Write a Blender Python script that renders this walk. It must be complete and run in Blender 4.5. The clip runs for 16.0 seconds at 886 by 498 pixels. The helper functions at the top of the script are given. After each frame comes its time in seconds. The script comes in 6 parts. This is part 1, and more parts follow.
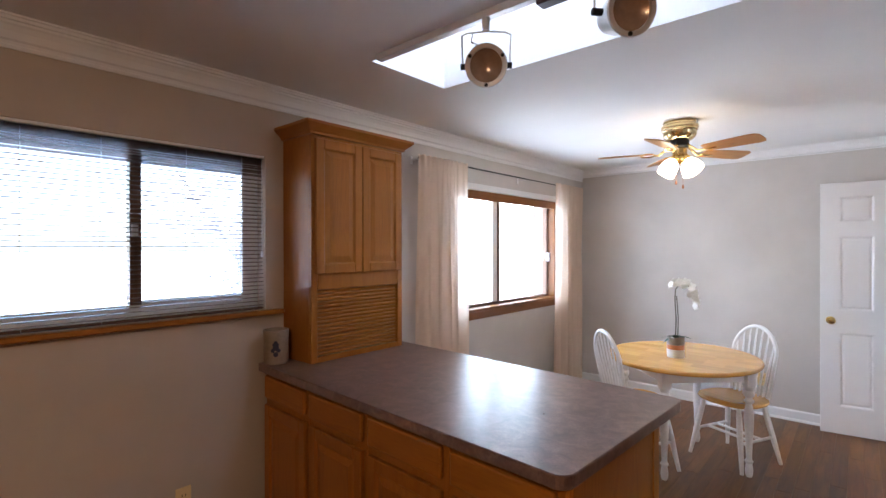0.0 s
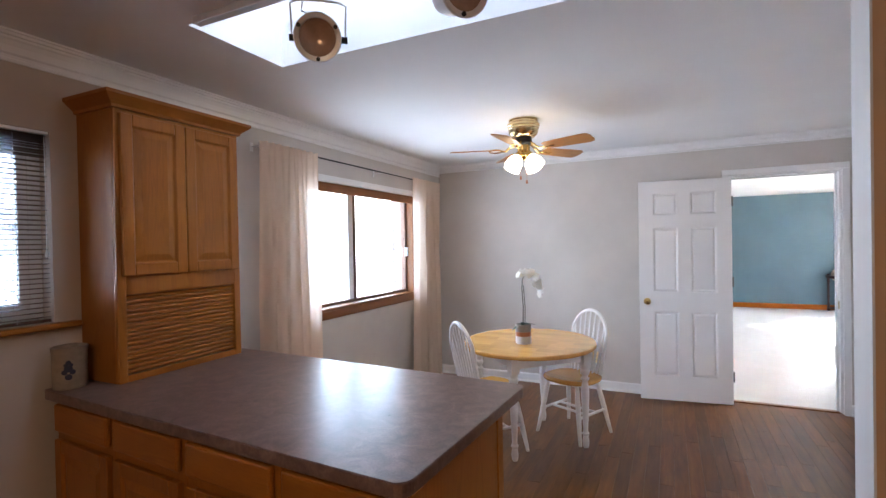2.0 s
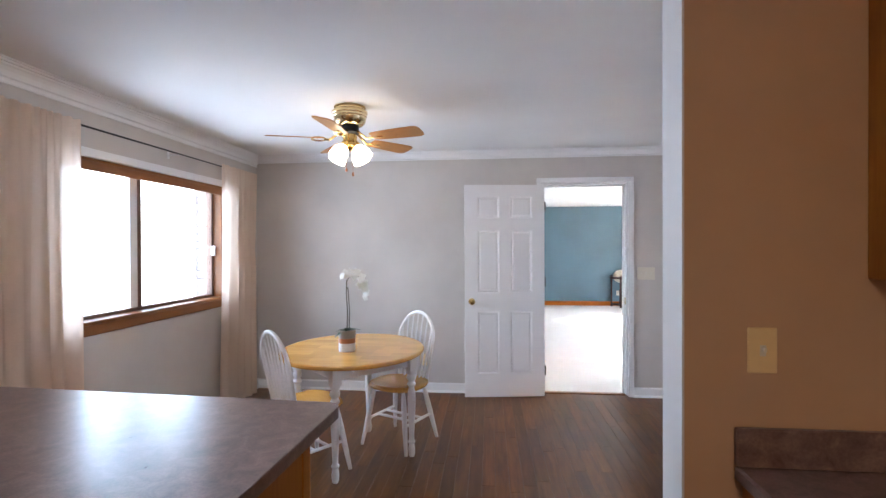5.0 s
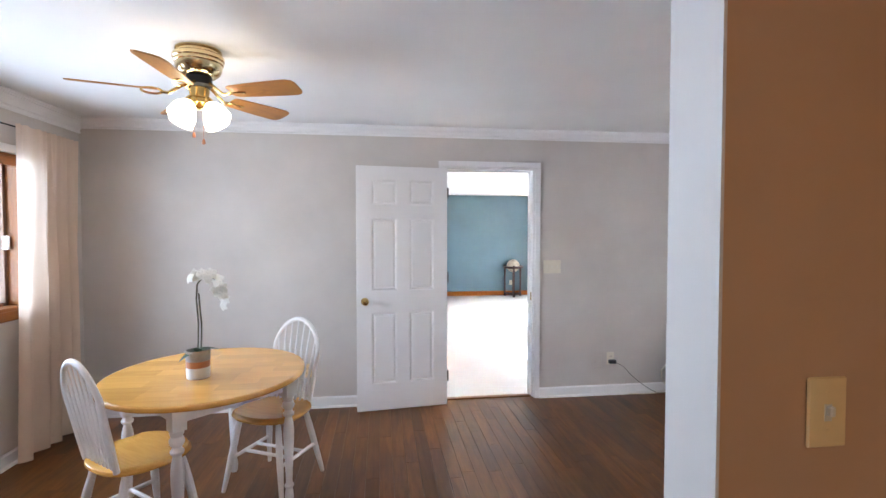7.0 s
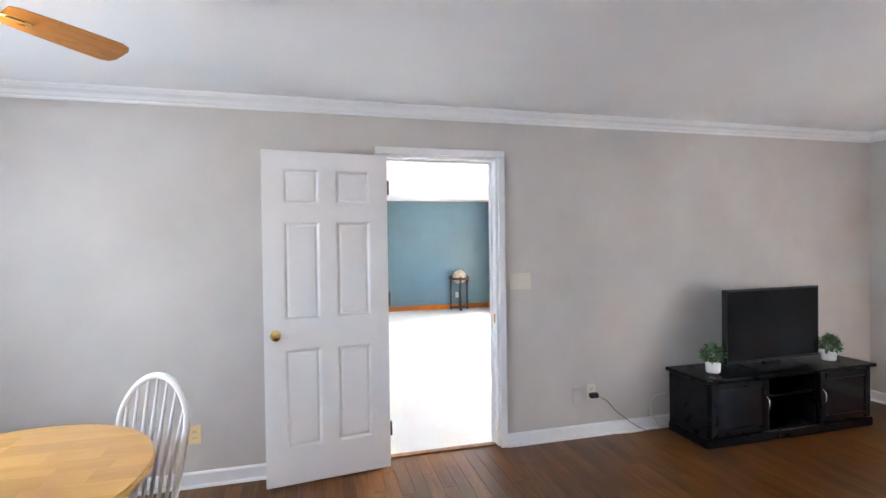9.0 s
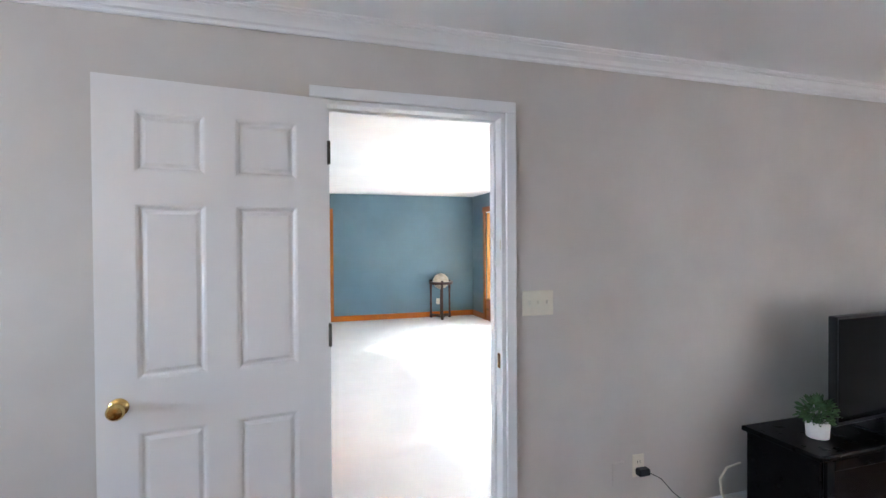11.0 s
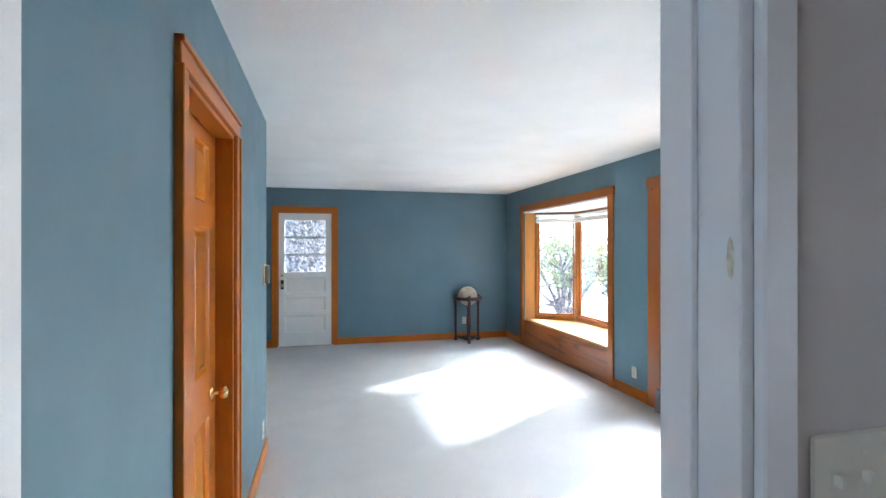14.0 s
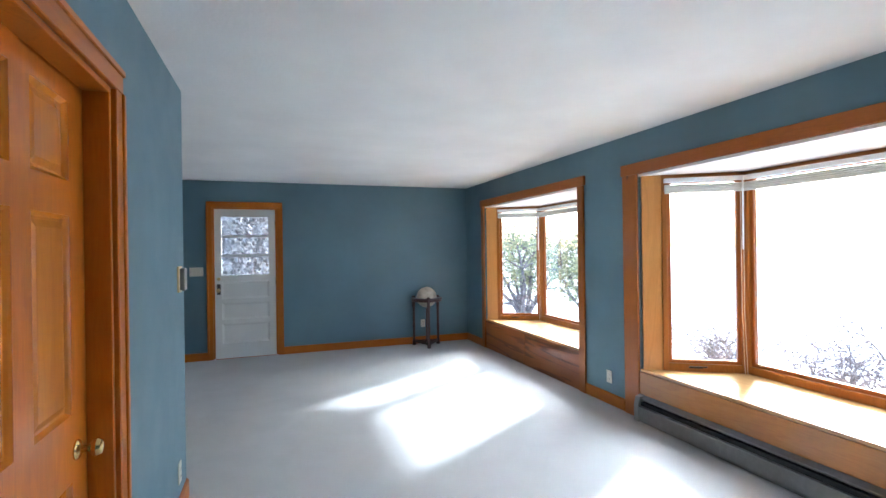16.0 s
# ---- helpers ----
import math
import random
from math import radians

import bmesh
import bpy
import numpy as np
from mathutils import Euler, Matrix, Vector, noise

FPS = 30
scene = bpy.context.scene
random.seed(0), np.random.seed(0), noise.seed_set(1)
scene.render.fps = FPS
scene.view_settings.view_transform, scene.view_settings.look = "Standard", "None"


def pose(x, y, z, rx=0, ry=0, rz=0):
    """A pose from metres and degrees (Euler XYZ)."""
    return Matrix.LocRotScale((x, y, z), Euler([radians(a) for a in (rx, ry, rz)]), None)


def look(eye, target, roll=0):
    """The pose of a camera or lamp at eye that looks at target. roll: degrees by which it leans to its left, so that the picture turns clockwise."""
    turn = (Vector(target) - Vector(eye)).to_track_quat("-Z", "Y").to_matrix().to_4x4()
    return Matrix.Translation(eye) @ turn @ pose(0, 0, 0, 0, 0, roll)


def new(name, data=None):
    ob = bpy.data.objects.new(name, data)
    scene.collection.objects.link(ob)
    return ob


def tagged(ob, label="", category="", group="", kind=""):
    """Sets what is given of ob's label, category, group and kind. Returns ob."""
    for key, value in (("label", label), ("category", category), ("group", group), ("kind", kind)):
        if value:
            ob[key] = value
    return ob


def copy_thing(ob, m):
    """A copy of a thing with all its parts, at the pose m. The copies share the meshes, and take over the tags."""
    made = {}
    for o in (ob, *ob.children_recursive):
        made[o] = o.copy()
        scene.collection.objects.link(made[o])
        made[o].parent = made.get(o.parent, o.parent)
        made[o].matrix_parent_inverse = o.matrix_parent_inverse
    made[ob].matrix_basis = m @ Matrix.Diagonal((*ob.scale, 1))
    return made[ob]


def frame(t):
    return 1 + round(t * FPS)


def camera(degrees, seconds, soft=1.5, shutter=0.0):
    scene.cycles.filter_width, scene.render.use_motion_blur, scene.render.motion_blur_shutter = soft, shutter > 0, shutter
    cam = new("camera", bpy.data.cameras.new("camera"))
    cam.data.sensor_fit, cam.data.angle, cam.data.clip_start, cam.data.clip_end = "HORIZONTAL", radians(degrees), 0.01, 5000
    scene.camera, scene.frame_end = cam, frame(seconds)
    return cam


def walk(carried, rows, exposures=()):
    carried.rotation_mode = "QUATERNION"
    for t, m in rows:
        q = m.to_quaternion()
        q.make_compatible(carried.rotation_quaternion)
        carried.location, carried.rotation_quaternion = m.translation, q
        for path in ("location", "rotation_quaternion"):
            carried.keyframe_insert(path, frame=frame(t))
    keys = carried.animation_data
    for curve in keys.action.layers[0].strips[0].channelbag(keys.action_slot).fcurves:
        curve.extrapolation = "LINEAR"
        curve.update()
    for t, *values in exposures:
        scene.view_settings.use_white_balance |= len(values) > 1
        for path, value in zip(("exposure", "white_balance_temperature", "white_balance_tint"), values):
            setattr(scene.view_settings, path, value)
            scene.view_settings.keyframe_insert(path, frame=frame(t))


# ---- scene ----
cam = camera(85.8, 16.0)
PATH = [
    (0, (0.223, -0.283, 1.52), (-1.097, 1.219, 1.516), -0.1),
    (0.5, (0.23, -0.255, 1.523), (-1.015, 1.31, 1.512), -0.4),
    (1, (0.234, -0.213, 1.516), (-0.905, 1.431, 1.506), -0.8),
    (1.5, (0.231, -0.168, 1.508), (-0.773, 1.561, 1.491), -1.0),
    (2, (0.23, -0.125, 1.499), (-0.63, 1.681, 1.478), -1.1),
    (2.5, (0.212, -0.1, 1.483), (-0.515, 1.764, 1.469), -0.9),
    (3, (0.219, -0.08, 1.473), (-0.419, 1.816, 1.467), -0.7),
    (3.5, (0.213, -0.06, 1.46), (-0.328, 1.866, 1.469), -0.5),
    (6, (0.197, 0.406, 1.46), (0.249, 2.405, 1.433), -0.2),
    (6.5, (0.189, 0.553, 1.454), (0.353, 2.546, 1.417), -0.2),
    (7, (0.167, 0.762, 1.483), (0.424, 2.745, 1.42), -0.0),
    (7.5, (0.163, 0.988, 1.48), (0.524, 2.954, 1.411), -0.3),
    (8, (0.193, 1.221, 1.464), (0.616, 3.175, 1.411), -0.6),
    (8.5, (0.236, 1.463, 1.465), (0.71, 3.406, 1.43), -0.7),
    (9, (0.293, 1.706, 1.466), (0.796, 3.641, 1.443), -0.8),
    (11.5, (0.705, 3.18, 1.481), (1.293, 5.092, 1.454), -0.3),
    (12, (0.796, 3.466, 1.487), (1.372, 5.38, 1.461), -0.0),
    (12.5, (0.869, 3.723, 1.484), (1.417, 5.647, 1.463), 0.4),
    (13, (0.922, 4.0, 1.481), (1.438, 5.932, 1.466), 0.4),
    (13.5, (0.983, 4.233, 1.472), (1.477, 6.171, 1.467), 0.5),
    (14, (1.04, 4.441, 1.473), (1.523, 6.382, 1.475), -0.0),
    (14.5, (1.092, 4.595, 1.471), (1.588, 6.533, 1.477), -0.1),
    (15, (1.131, 4.739, 1.473), (1.668, 6.665, 1.475), -0.3),
    (15.5, (1.148, 4.853, 1.463), (1.747, 6.761, 1.465), -0.7),
    (16, (1.144, 4.945, 1.448), (1.808, 6.832, 1.447), -0.8),
]
EXPO = [(0.0, 3.7, 5900, 10), (3.5, 3.45, 5700, 10), (7.0, 3.74, 5800, 8), (9.0, 3.82, 5750, 6), (11.5, 3.36, 5650, 6), (12.5, 3.13, 5530, 5), (14.0, 2.60, 5330, 4), (16.0, 2.10, 5270, 5)]
walk(cam, [(t, look(eye, target, roll)) for t, eye, target, roll in PATH], EXPO)

# ---- light ----
SUN_AZ, SUN_EL = math.atan2(0.513, 0.858), radians(31)
world = bpy.data.worlds.new("world")
scene.world = world
world.use_nodes = True
wn = world.node_tree.nodes
sky = wn.new("ShaderNodeTexSky")
sky.sky_type, sky.sun_disc = "NISHITA", False
sky.sun_elevation, sky.sun_rotation = SUN_EL, math.pi / 2 - SUN_AZ
sky.air_density, sky.dust_density, sky.ozone_density = 1.0, 2.5, 1.0
wn["Background"].inputs["Strength"].default_value = 0.15
world.node_tree.links.new(sky.outputs[0], wn["Background"].inputs[0])
sun = new("sun", bpy.data.lights.new("sun", "SUN"))
sun.data.energy, sun.data.angle, sun.data.color = 3.6, radians(3.6), (1.0, 0.965, 0.92)
sun.matrix_world = look((0, 0, 0), (-math.cos(SUN_AZ) * math.cos(SUN_EL), -math.sin(SUN_AZ) * math.cos(SUN_EL), -math.sin(SUN_EL)))

# the western sky, standing in the opening of the dining window
skylamp = new("window_sky_light", bpy.data.lights.new("window_sky_light", "AREA"))
skylamp.data.shape, skylamp.data.size, skylamp.data.size_y = "RECTANGLE", 1.62, 0.96
skylamp.data.energy, skylamp.data.color = 3.4, (0.86, 0.93, 1.0)
skylamp.matrix_world = look((-2.45, 3.43, 1.5), (0, 3.43, 1.5))


# ---- materials ----
def material(name, rough=0.5, metal=0.0, spec=0.5):
    m = bpy.data.materials.new(name)
    m.use_nodes = True
    b = m.node_tree.nodes["Principled BSDF"]
    b.inputs["Roughness"].default_value, b.inputs["Metallic"].default_value = rough, metal
    b.inputs["Specular IOR Level"].default_value = spec
    return m, m.node_tree.nodes, m.node_tree.links, b


def coords(n, l, scale=(1, 1, 1), turn=(0, 0, 0)):
    c, mp = n.new("ShaderNodeTexCoord"), n.new("ShaderNodeMapping")
    mp.inputs["Scale"].default_value, mp.inputs["Rotation"].default_value = scale, turn
    l.new(c.outputs["Object"], mp.inputs[0])
    return mp.outputs[0]


def noise_tex(n, l, vec, scale, detail=3, rough=0.55, warp=0.0):
    t = n.new("ShaderNodeTexNoise")
    t.inputs["Scale"].default_value, t.inputs["Detail"].default_value = scale, detail
    t.inputs["Roughness"].default_value, t.inputs["Distortion"].default_value = rough, warp
    l.new(vec, t.inputs["Vector"])
    return t.outputs[0]


def ramp(n, l, fac, stops):
    r = n.new("ShaderNodeValToRGB")
    e = r.color_ramp.elements
    while len(e) < len(stops):
        e.new(0.5)
    for k, (p, c) in zip(e, stops):
        k.position, k.color = p, (*c, 1)
    l.new(fac, r.inputs[0])
    return r.outputs[0]


def blend(n, l, fac, a, b, mode="MIX"):
    x = n.new("ShaderNodeMix")
    x.data_type, x.blend_type = "RGBA", mode
    for s, v in ((x.inputs[0], fac), (x.inputs[6], a), (x.inputs[7], b)):
        if isinstance(v, bpy.types.NodeSocket):
            l.new(v, s)
        else:
            s.default_value = v if isinstance(v, (float, int)) else (*v, 1)
    return x.outputs[2]


def bump(n, l, b, height, strength, dist):
    u = n.new("ShaderNodeBump")
    u.inputs["Strength"].default_value, u.inputs["Distance"].default_value = strength, dist
    l.new(height, u.inputs["Height"])
    l.new(u.outputs[0], b.inputs["Normal"])


def paint(name, colour, rough=0.55, grain=180, relief=0.12, mottling=0.05, spec=0.4):
    """Rolled wall paint: fine roller grain, faint large mottling and scuffs."""
    m, n, l, b = material(name, rough, 0, spec)
    v = coords(n, l)
    big = noise_tex(n, l, v, 1.7, 4)
    dark = tuple(c * (1 - 2 * mottling) for c in colour)
    light = tuple(min(1, c * (1 + mottling)) for c in colour)
    l.new(ramp(n, l, big, [(0.3, dark), (0.7, light)]), b.inputs["Base Color"])
    rr = noise_tex(n, l, v, 6, 3)
    k = n.new("ShaderNodeMapRange")
    k.inputs["To Min"].default_value, k.inputs["To Max"].default_value = rough - 0.08, rough + 0.08
    l.new(rr, k.inputs[0])
    l.new(k.outputs[0], b.inputs["Roughness"])
    bump(n, l, b, noise_tex(n, l, v, grain, 3), relief, 0.002)
    return m


def wood(name, dark, light, axis="z", rough=0.35, density=1.0, vary=0.0, coat=0.0, knots=False, figure=0.6):
    """Grained timber; the grain runs along the given axis of the part."""
    m, n, l, b = material(name, rough, 0, 0.32)
    s = {"x": (0.09, 1, 1), "y": (1, 0.09, 1), "z": (1, 1, 0.09)}[axis]
    c = n.new("ShaderNodeTexCoord")
    mp = n.new("ShaderNodeMapping")
    mp.inputs["Scale"].default_value = s
    info = n.new("ShaderNodeObjectInfo")
    add = n.new("ShaderNodeVectorMath")
    add.operation = "MULTIPLY_ADD"
    comb = n.new("ShaderNodeCombineXYZ")
    for i in range(3):
        l.new(info.outputs["Random"], comb.inputs[i])
    add.inputs[1].default_value = (17, 31, 23)
    l.new(comb.outputs[0], add.inputs[0])
    l.new(c.outputs["Object"], add.inputs[2])
    l.new(add.outputs[0], mp.inputs[0])
    v = mp.outputs[0]
    fig = noise_tex(n, l, v, 9 * density, 3, 0.5, 1.2)
    wave = n.new("ShaderNodeMath")
    wave.operation = "SINE"
    mul = n.new("ShaderNodeMath")
    mul.operation = "MULTIPLY"
    mul.inputs[1].default_value = 30
    l.new(fig, mul.inputs[0])
    l.new(mul.outputs[0], wave.inputs[0])
    rings = n.new("ShaderNodeMapRange")
    rings.inputs["From Min"].default_value = -1
    l.new(wave.outputs[0], rings.inputs[0])
    fine = noise_tex(n, l, v, 260 * density, 4, 0.6)
    mid = tuple((a * 0.45 + c2 * 0.55) for a, c2 in zip(dark, light))
    base = ramp(n, l, rings.outputs[0], [(0.0, tuple(0.25 * p + 0.75 * q for p, q in zip(mid, light))), (0.7, light), (1.0, tuple(max(0.001, figure * p + (1 - figure) * q) for p, q in zip(mid, light)))])
    pores = ramp(n, l, fine, [(0.36, tuple(0.5 + 0.5 * x for x in dark)), (0.56, (1, 1, 1))])
    col = blend(n, l, 0.22, base, pores, "MULTIPLY")
    broad = noise_tex(n, l, v, 2.3, 2)
    col = blend(n, l, 0.35, col, ramp(n, l, broad, [(0.3, (0.72, 0.68, 0.64)), (0.7, (1, 1, 1))]), "MULTIPLY")
    if knots:
        vo = n.new("ShaderNodeTexVoronoi")
        vo.inputs["Scale"].default_value = 3.4
        mk = n.new("ShaderNodeMapping")
        mk.inputs["Scale"].default_value = {"x": (0.6, 1, 1), "y": (1, 0.6, 1), "z": (1, 1, 0.6)}[axis]
        l.new(add.outputs[0], mk.inputs[0])
        l.new(mk.outputs[0], vo.inputs["Vector"])
        col = blend(n, l, ramp(n, l, vo.outputs["Distance"], [(0.035, (0.9, 0.9, 0.9)), (0.075, (0, 0, 0))]), col, (0.10, 0.03, 0.012))
    if vary:
        hs = n.new("ShaderNodeHueSaturation")
        k = n.new("ShaderNodeMapRange")
        k.inputs["To Min"].default_value, k.inputs["To Max"].default_value = 1 - vary, 1 + vary
        l.new(info.outputs["Random"], k.inputs[0])
        l.new(k.outputs[0], hs.inputs["Value"])
        l.new(col, hs.inputs["Color"])
        col = hs.outputs[0]
    l.new(col, b.inputs["Base Color"])
    rr = n.new("ShaderNodeMapRange")
    rr.inputs["To Min"].default_value, rr.inputs["To Max"].default_value = rough - 0.03, rough + 0.05
    l.new(broad, rr.inputs[0])
    l.new(rr.outputs[0], b.inputs["Roughness"])
    b.inputs["Coat Weight"].default_value = coat
    b.inputs["Coat Roughness"].default_value = 0.14
    bump(n, l, b, fine, 0.05, 0.0006)
    return m


def plain(name, colour, rough=0.5, metal=0.0, vary=0.06, scale=25, relief=0.05, coat=0.0):
    m, n, l, b = material(name, rough, metal)
    v = coords(n, l)
    t = noise_tex(n, l, v, scale, 4)
    l.new(ramp(n, l, t, [(0.3, tuple(c * (1 - vary) for c in colour)), (0.7, tuple(min(1, c * (1 + vary)) for c in colour))]), b.inputs["Base Color"])
    k = n.new("ShaderNodeMapRange")
    k.inputs["To Min"].default_value, k.inputs["To Max"].default_value = max(0.03, rough - 0.06), min(1, rough + 0.08)
    l.new(t, k.inputs[0])
    l.new(k.outputs[0], b.inputs["Roughness"])
    b.inputs["Coat Weight"].default_value = coat
    if relief:
        bump(n, l, b, noise_tex(n, l, v, scale * 8, 2), relief, 0.001)
    return m


GREIGE = paint("greige_wall_paint", (0.585, 0.54, 0.505), 0.55, 180, 0.05)
# tan deepened to carry the kitchen's warm light in its colour
TAN = paint("warm_light_tan_paint", (0.53, 0.345, 0.21))
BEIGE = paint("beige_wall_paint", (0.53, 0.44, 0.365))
# greige lightened in colour for the window light on the partition's end
ENDLIT = paint("window_lit_end_paint", (0.66, 0.645, 0.635), 0.5, 150, 0.05, 0.03)
TEAL = paint("teal_wall_paint", (0.124, 0.200, 0.240), 0.5)
CEIL = paint("ceiling_paint", (0.87, 0.865, 0.865), 0.75, 60, 0.08, 0.015, 0.2)
CEIL2 = paint("textured_ceiling_paint", (0.80, 0.80, 0.79), 0.85, 45, 0.8, 0.03, 0.2)
WHITE = paint("white_trim_paint", (0.80, 0.79, 0.79), 0.32, 120, 0.012, 0.015, 0.5)
DOORWHITE = paint("white_door_paint", (0.79, 0.77, 0.77), 0.35, 140, 0.015, 0.015, 0.5)
OAK = wood("honey_oak_upright", (0.19, 0.058, 0.005), (0.345, 0.120, 0.012), "z", 0.40, 0.8, 0.05, 0.08)
OAKX = wood("honey_oak_lengthwise", (0.19, 0.058, 0.005), (0.345, 0.120, 0.012), "x", 0.40, 1.0, 0.06, 0.08)
OAKY = wood("honey_oak_crosswise", (0.19, 0.058, 0.005), (0.345, 0.120, 0.012), "y", 0.40, 1.0, 0.06, 0.08)
OAKSLAT = wood("honey_oak_slat", (0.18, 0.055, 0.005), (0.32, 0.110, 0.011), "y", 0.42, 0.12, 0.05, 0.05)
SILLWOOD = wood("brown_window_oak", (0.13, 0.045, 0.010), (0.25, 0.092, 0.020), "y", 0.38, 0.8, 0.05, 0.08)
SILLWOODZ = wood("brown_window_oak_upright", (0.13, 0.045, 0.010), (0.25, 0.092, 0.020), "z", 0.38, 0.8, 0.05, 0.08)
TRIM = wood("orange_oak_trim_upright", (0.27, 0.062, 0.002), (0.50, 0.142, 0.004), "z", 0.30, 0.45, 0.05, 0.15)
TRIMX = wood("orange_oak_trim_x", (0.27, 0.062, 0.002), (0.50, 0.142, 0.004), "x", 0.30, 0.45, 0.05, 0.15)
TRIMY = wood("orange_oak_trim_y", (0.27, 0.062, 0.002), (0.50, 0.142, 0.004), "y", 0.30, 0.45, 0.05, 0.15)
TRIMPANEL = wood("golden_oak_door_panel", (0.33, 0.092, 0.004), (0.56, 0.190, 0.010), "z", 0.26, 0.35, 0.05, 0.2)
PINE = wood("knotty_pine_upright", (0.20, 0.050, 0.005), (0.36, 0.105, 0.011), "z", 0.38, 1.2, 0.05, 0.2, True)
PINEY = wood("knotty_pine_lengthwise", (0.20, 0.050, 0.005), (0.36, 0.105, 0.011), "y", 0.38, 1.2, 0.05, 0.2, True)
BIRCH = wood("golden_plywood", (0.42, 0.19, 0.045), (0.62, 0.31, 0.085), "z", 0.35, 0.6, 0.04, 0.3)
FIGURED = wood("figured_stained_plywood", (0.11, 0.028, 0.004), (0.34, 0.096, 0.014), "y", 0.32, 0.45, 0.05, 0.3, figure=1.7)
FRONTPLY = wood("golden_front_plywood", (0.26, 0.092, 0.014), (0.42, 0.165, 0.028), "y", 0.35, 0.7, 0.04, 0.3)
SEATPLY = wood("varnished_seat_plywood", (0.46, 0.24, 0.08), (0.68, 0.40, 0.15), "y", 0.22, 0.5, 0.04, 0.5)
def plank_wood():
    """Stained oak floor: long soft streaks, fine pores, each plank a shade of its own."""
    m, n, l, b = material("dark_oak_plank", 0.26)
    c, info = n.new("ShaderNodeTexCoord"), n.new("ShaderNodeObjectInfo")
    comb, add = n.new("ShaderNodeCombineXYZ"), n.new("ShaderNodeVectorMath")
    for i in range(3):
        l.new(info.outputs["Random"], comb.inputs[i])
    add.operation = "MULTIPLY_ADD"
    add.inputs[1].default_value = (17, 31, 23)
    l.new(comb.outputs[0], add.inputs[0])
    l.new(c.outputs["Object"], add.inputs[2])
    def streaks(scale, size, detail):
        mp = n.new("ShaderNodeMapping")
        mp.inputs["Scale"].default_value = scale
        l.new(add.outputs[0], mp.inputs[0])
        return noise_tex(n, l, mp.outputs[0], size, detail, 0.6, 0.4)
    soft = streaks((1, 0.10, 1), 26, 4)
    fine = streaks((1, 0.05, 1), 95, 2)
    broad = streaks((1, 0.6, 1), 3.0, 3)
    col = ramp(n, l, soft, [(0.28, (0.086, 0.029, 0.006)), (0.5, (0.142, 0.052, 0.011)), (0.75, (0.205, 0.082, 0.019))])
    col = blend(n, l, 0.18, col, ramp(n, l, fine, [(0.36, (0.55, 0.5, 0.45)), (0.58, (1, 1, 1))]), "MULTIPLY")
    col = blend(n, l, 0.4, col, ramp(n, l, broad, [(0.3, (0.78, 0.75, 0.72)), (0.7, (1, 1, 1))]), "MULTIPLY")
    hs, k = n.new("ShaderNodeHueSaturation"), n.new("ShaderNodeMapRange")
    k.inputs["To Min"].default_value, k.inputs["To Max"].default_value = 0.76, 1.26
    l.new(info.outputs["Random"], k.inputs[0])
    l.new(k.outputs[0], hs.inputs["Value"])
    l.new(col, hs.inputs["Color"])
    l.new(hs.outputs[0], b.inputs["Base Color"])
    rr = n.new("ShaderNodeMapRange")
    rr.inputs["To Min"].default_value, rr.inputs["To Max"].default_value = 0.27, 0.34
    l.new(broad, rr.inputs[0])
    l.new(rr.outputs[0], b.inputs["Roughness"])
    return m


FLOORWOOD = plank_wood()
TABLEWOOD = wood("butcher_block_maple", (0.50, 0.24, 0.044), (0.68, 0.375, 0.085), "x", 0.22, 0.35, 0.13, 0.4)
FANWOOD = wood("fan_blade_oak", (0.19, 0.07, 0.012), (0.50, 0.215, 0.04), "x", 0.35, 1.2, 0.03, 0.2)
GLOBEWOOD = plain("dark_cherry_wood", (0.045, 0.014, 0.010), 0.35, 0, 0.2)
BLACKWOOD = plain("black_painted_wood", (0.0045, 0.004, 0.004), 0.28, 0, 0.25, 18, 0.06)
BRASS = plain("polished_brass", (0.62, 0.44, 0.17), 0.2, 1.0, 0.1, 12, 0)
FANBRASS = plain("bright_fan_brass", (0.66, 0.53, 0.30), 0.20, 1.0, 0.03, 6, 0)
ANTIQUE = plain("antique_brass", (0.52, 0.40, 0.21), 0.28, 1.0, 0.18, 14, 0)
CHROME = plain("brushed_nickel", (0.62, 0.60, 0.58), 0.25, 1.0, 0.06, 20, 0)
PEWTER = plain("dull_pewter_cover", (0.22, 0.21, 0.18), 0.4, 0.4, 0.1)
STEEL = plain("grey_heater_enamel", (0.20, 0.19, 0.18), 0.45, 0.3, 0.1)
DARKGAP = plain("dark_slot", (0.02, 0.02, 0.02), 0.8)
WHITEPAINT = plain("white_chair_enamel", (0.78, 0.77, 0.77), 0.35, 0, 0.03, 12, 0.04)
# ivory turned yellower in colour for the warm light on the kitchen switch
PLASTIC = plain("warm_light_ivory_plastic", (0.80, 0.61, 0.31), 0.4, 0, 0.03)
PLASTICW = plain("off_white_plastic", (0.70, 0.65, 0.54), 0.4, 0, 0.03)
BLACKPLASTIC = plain("black_plastic", (0.012, 0.012, 0.013), 0.35, 0, 0.1)
SCREEN = plain("dark_screen", (0.004, 0.004, 0.005), 0.13, 0, 0.05, 5, 0)
VINYL = plain("white_window_vinyl", (0.80, 0.81, 0.82), 0.4, 0, 0.03)
ALU = plain("bronze_window_frame", (0.15, 0.085, 0.055), 0.4, 0.2, 0.1)
SLAT = plain("dark_brown_slat", (0.095, 0.048, 0.032), 0.35, 0, 0.12)
CREAMMETAL = plain("cream_spot_enamel", (0.66, 0.63, 0.60), 0.3, 0.2, 0.04)
AMBERGLASS = plain("frosted_lamp_lens", (0.40, 0.27, 0.19), 0.2, 0.3, 0.15, 30)
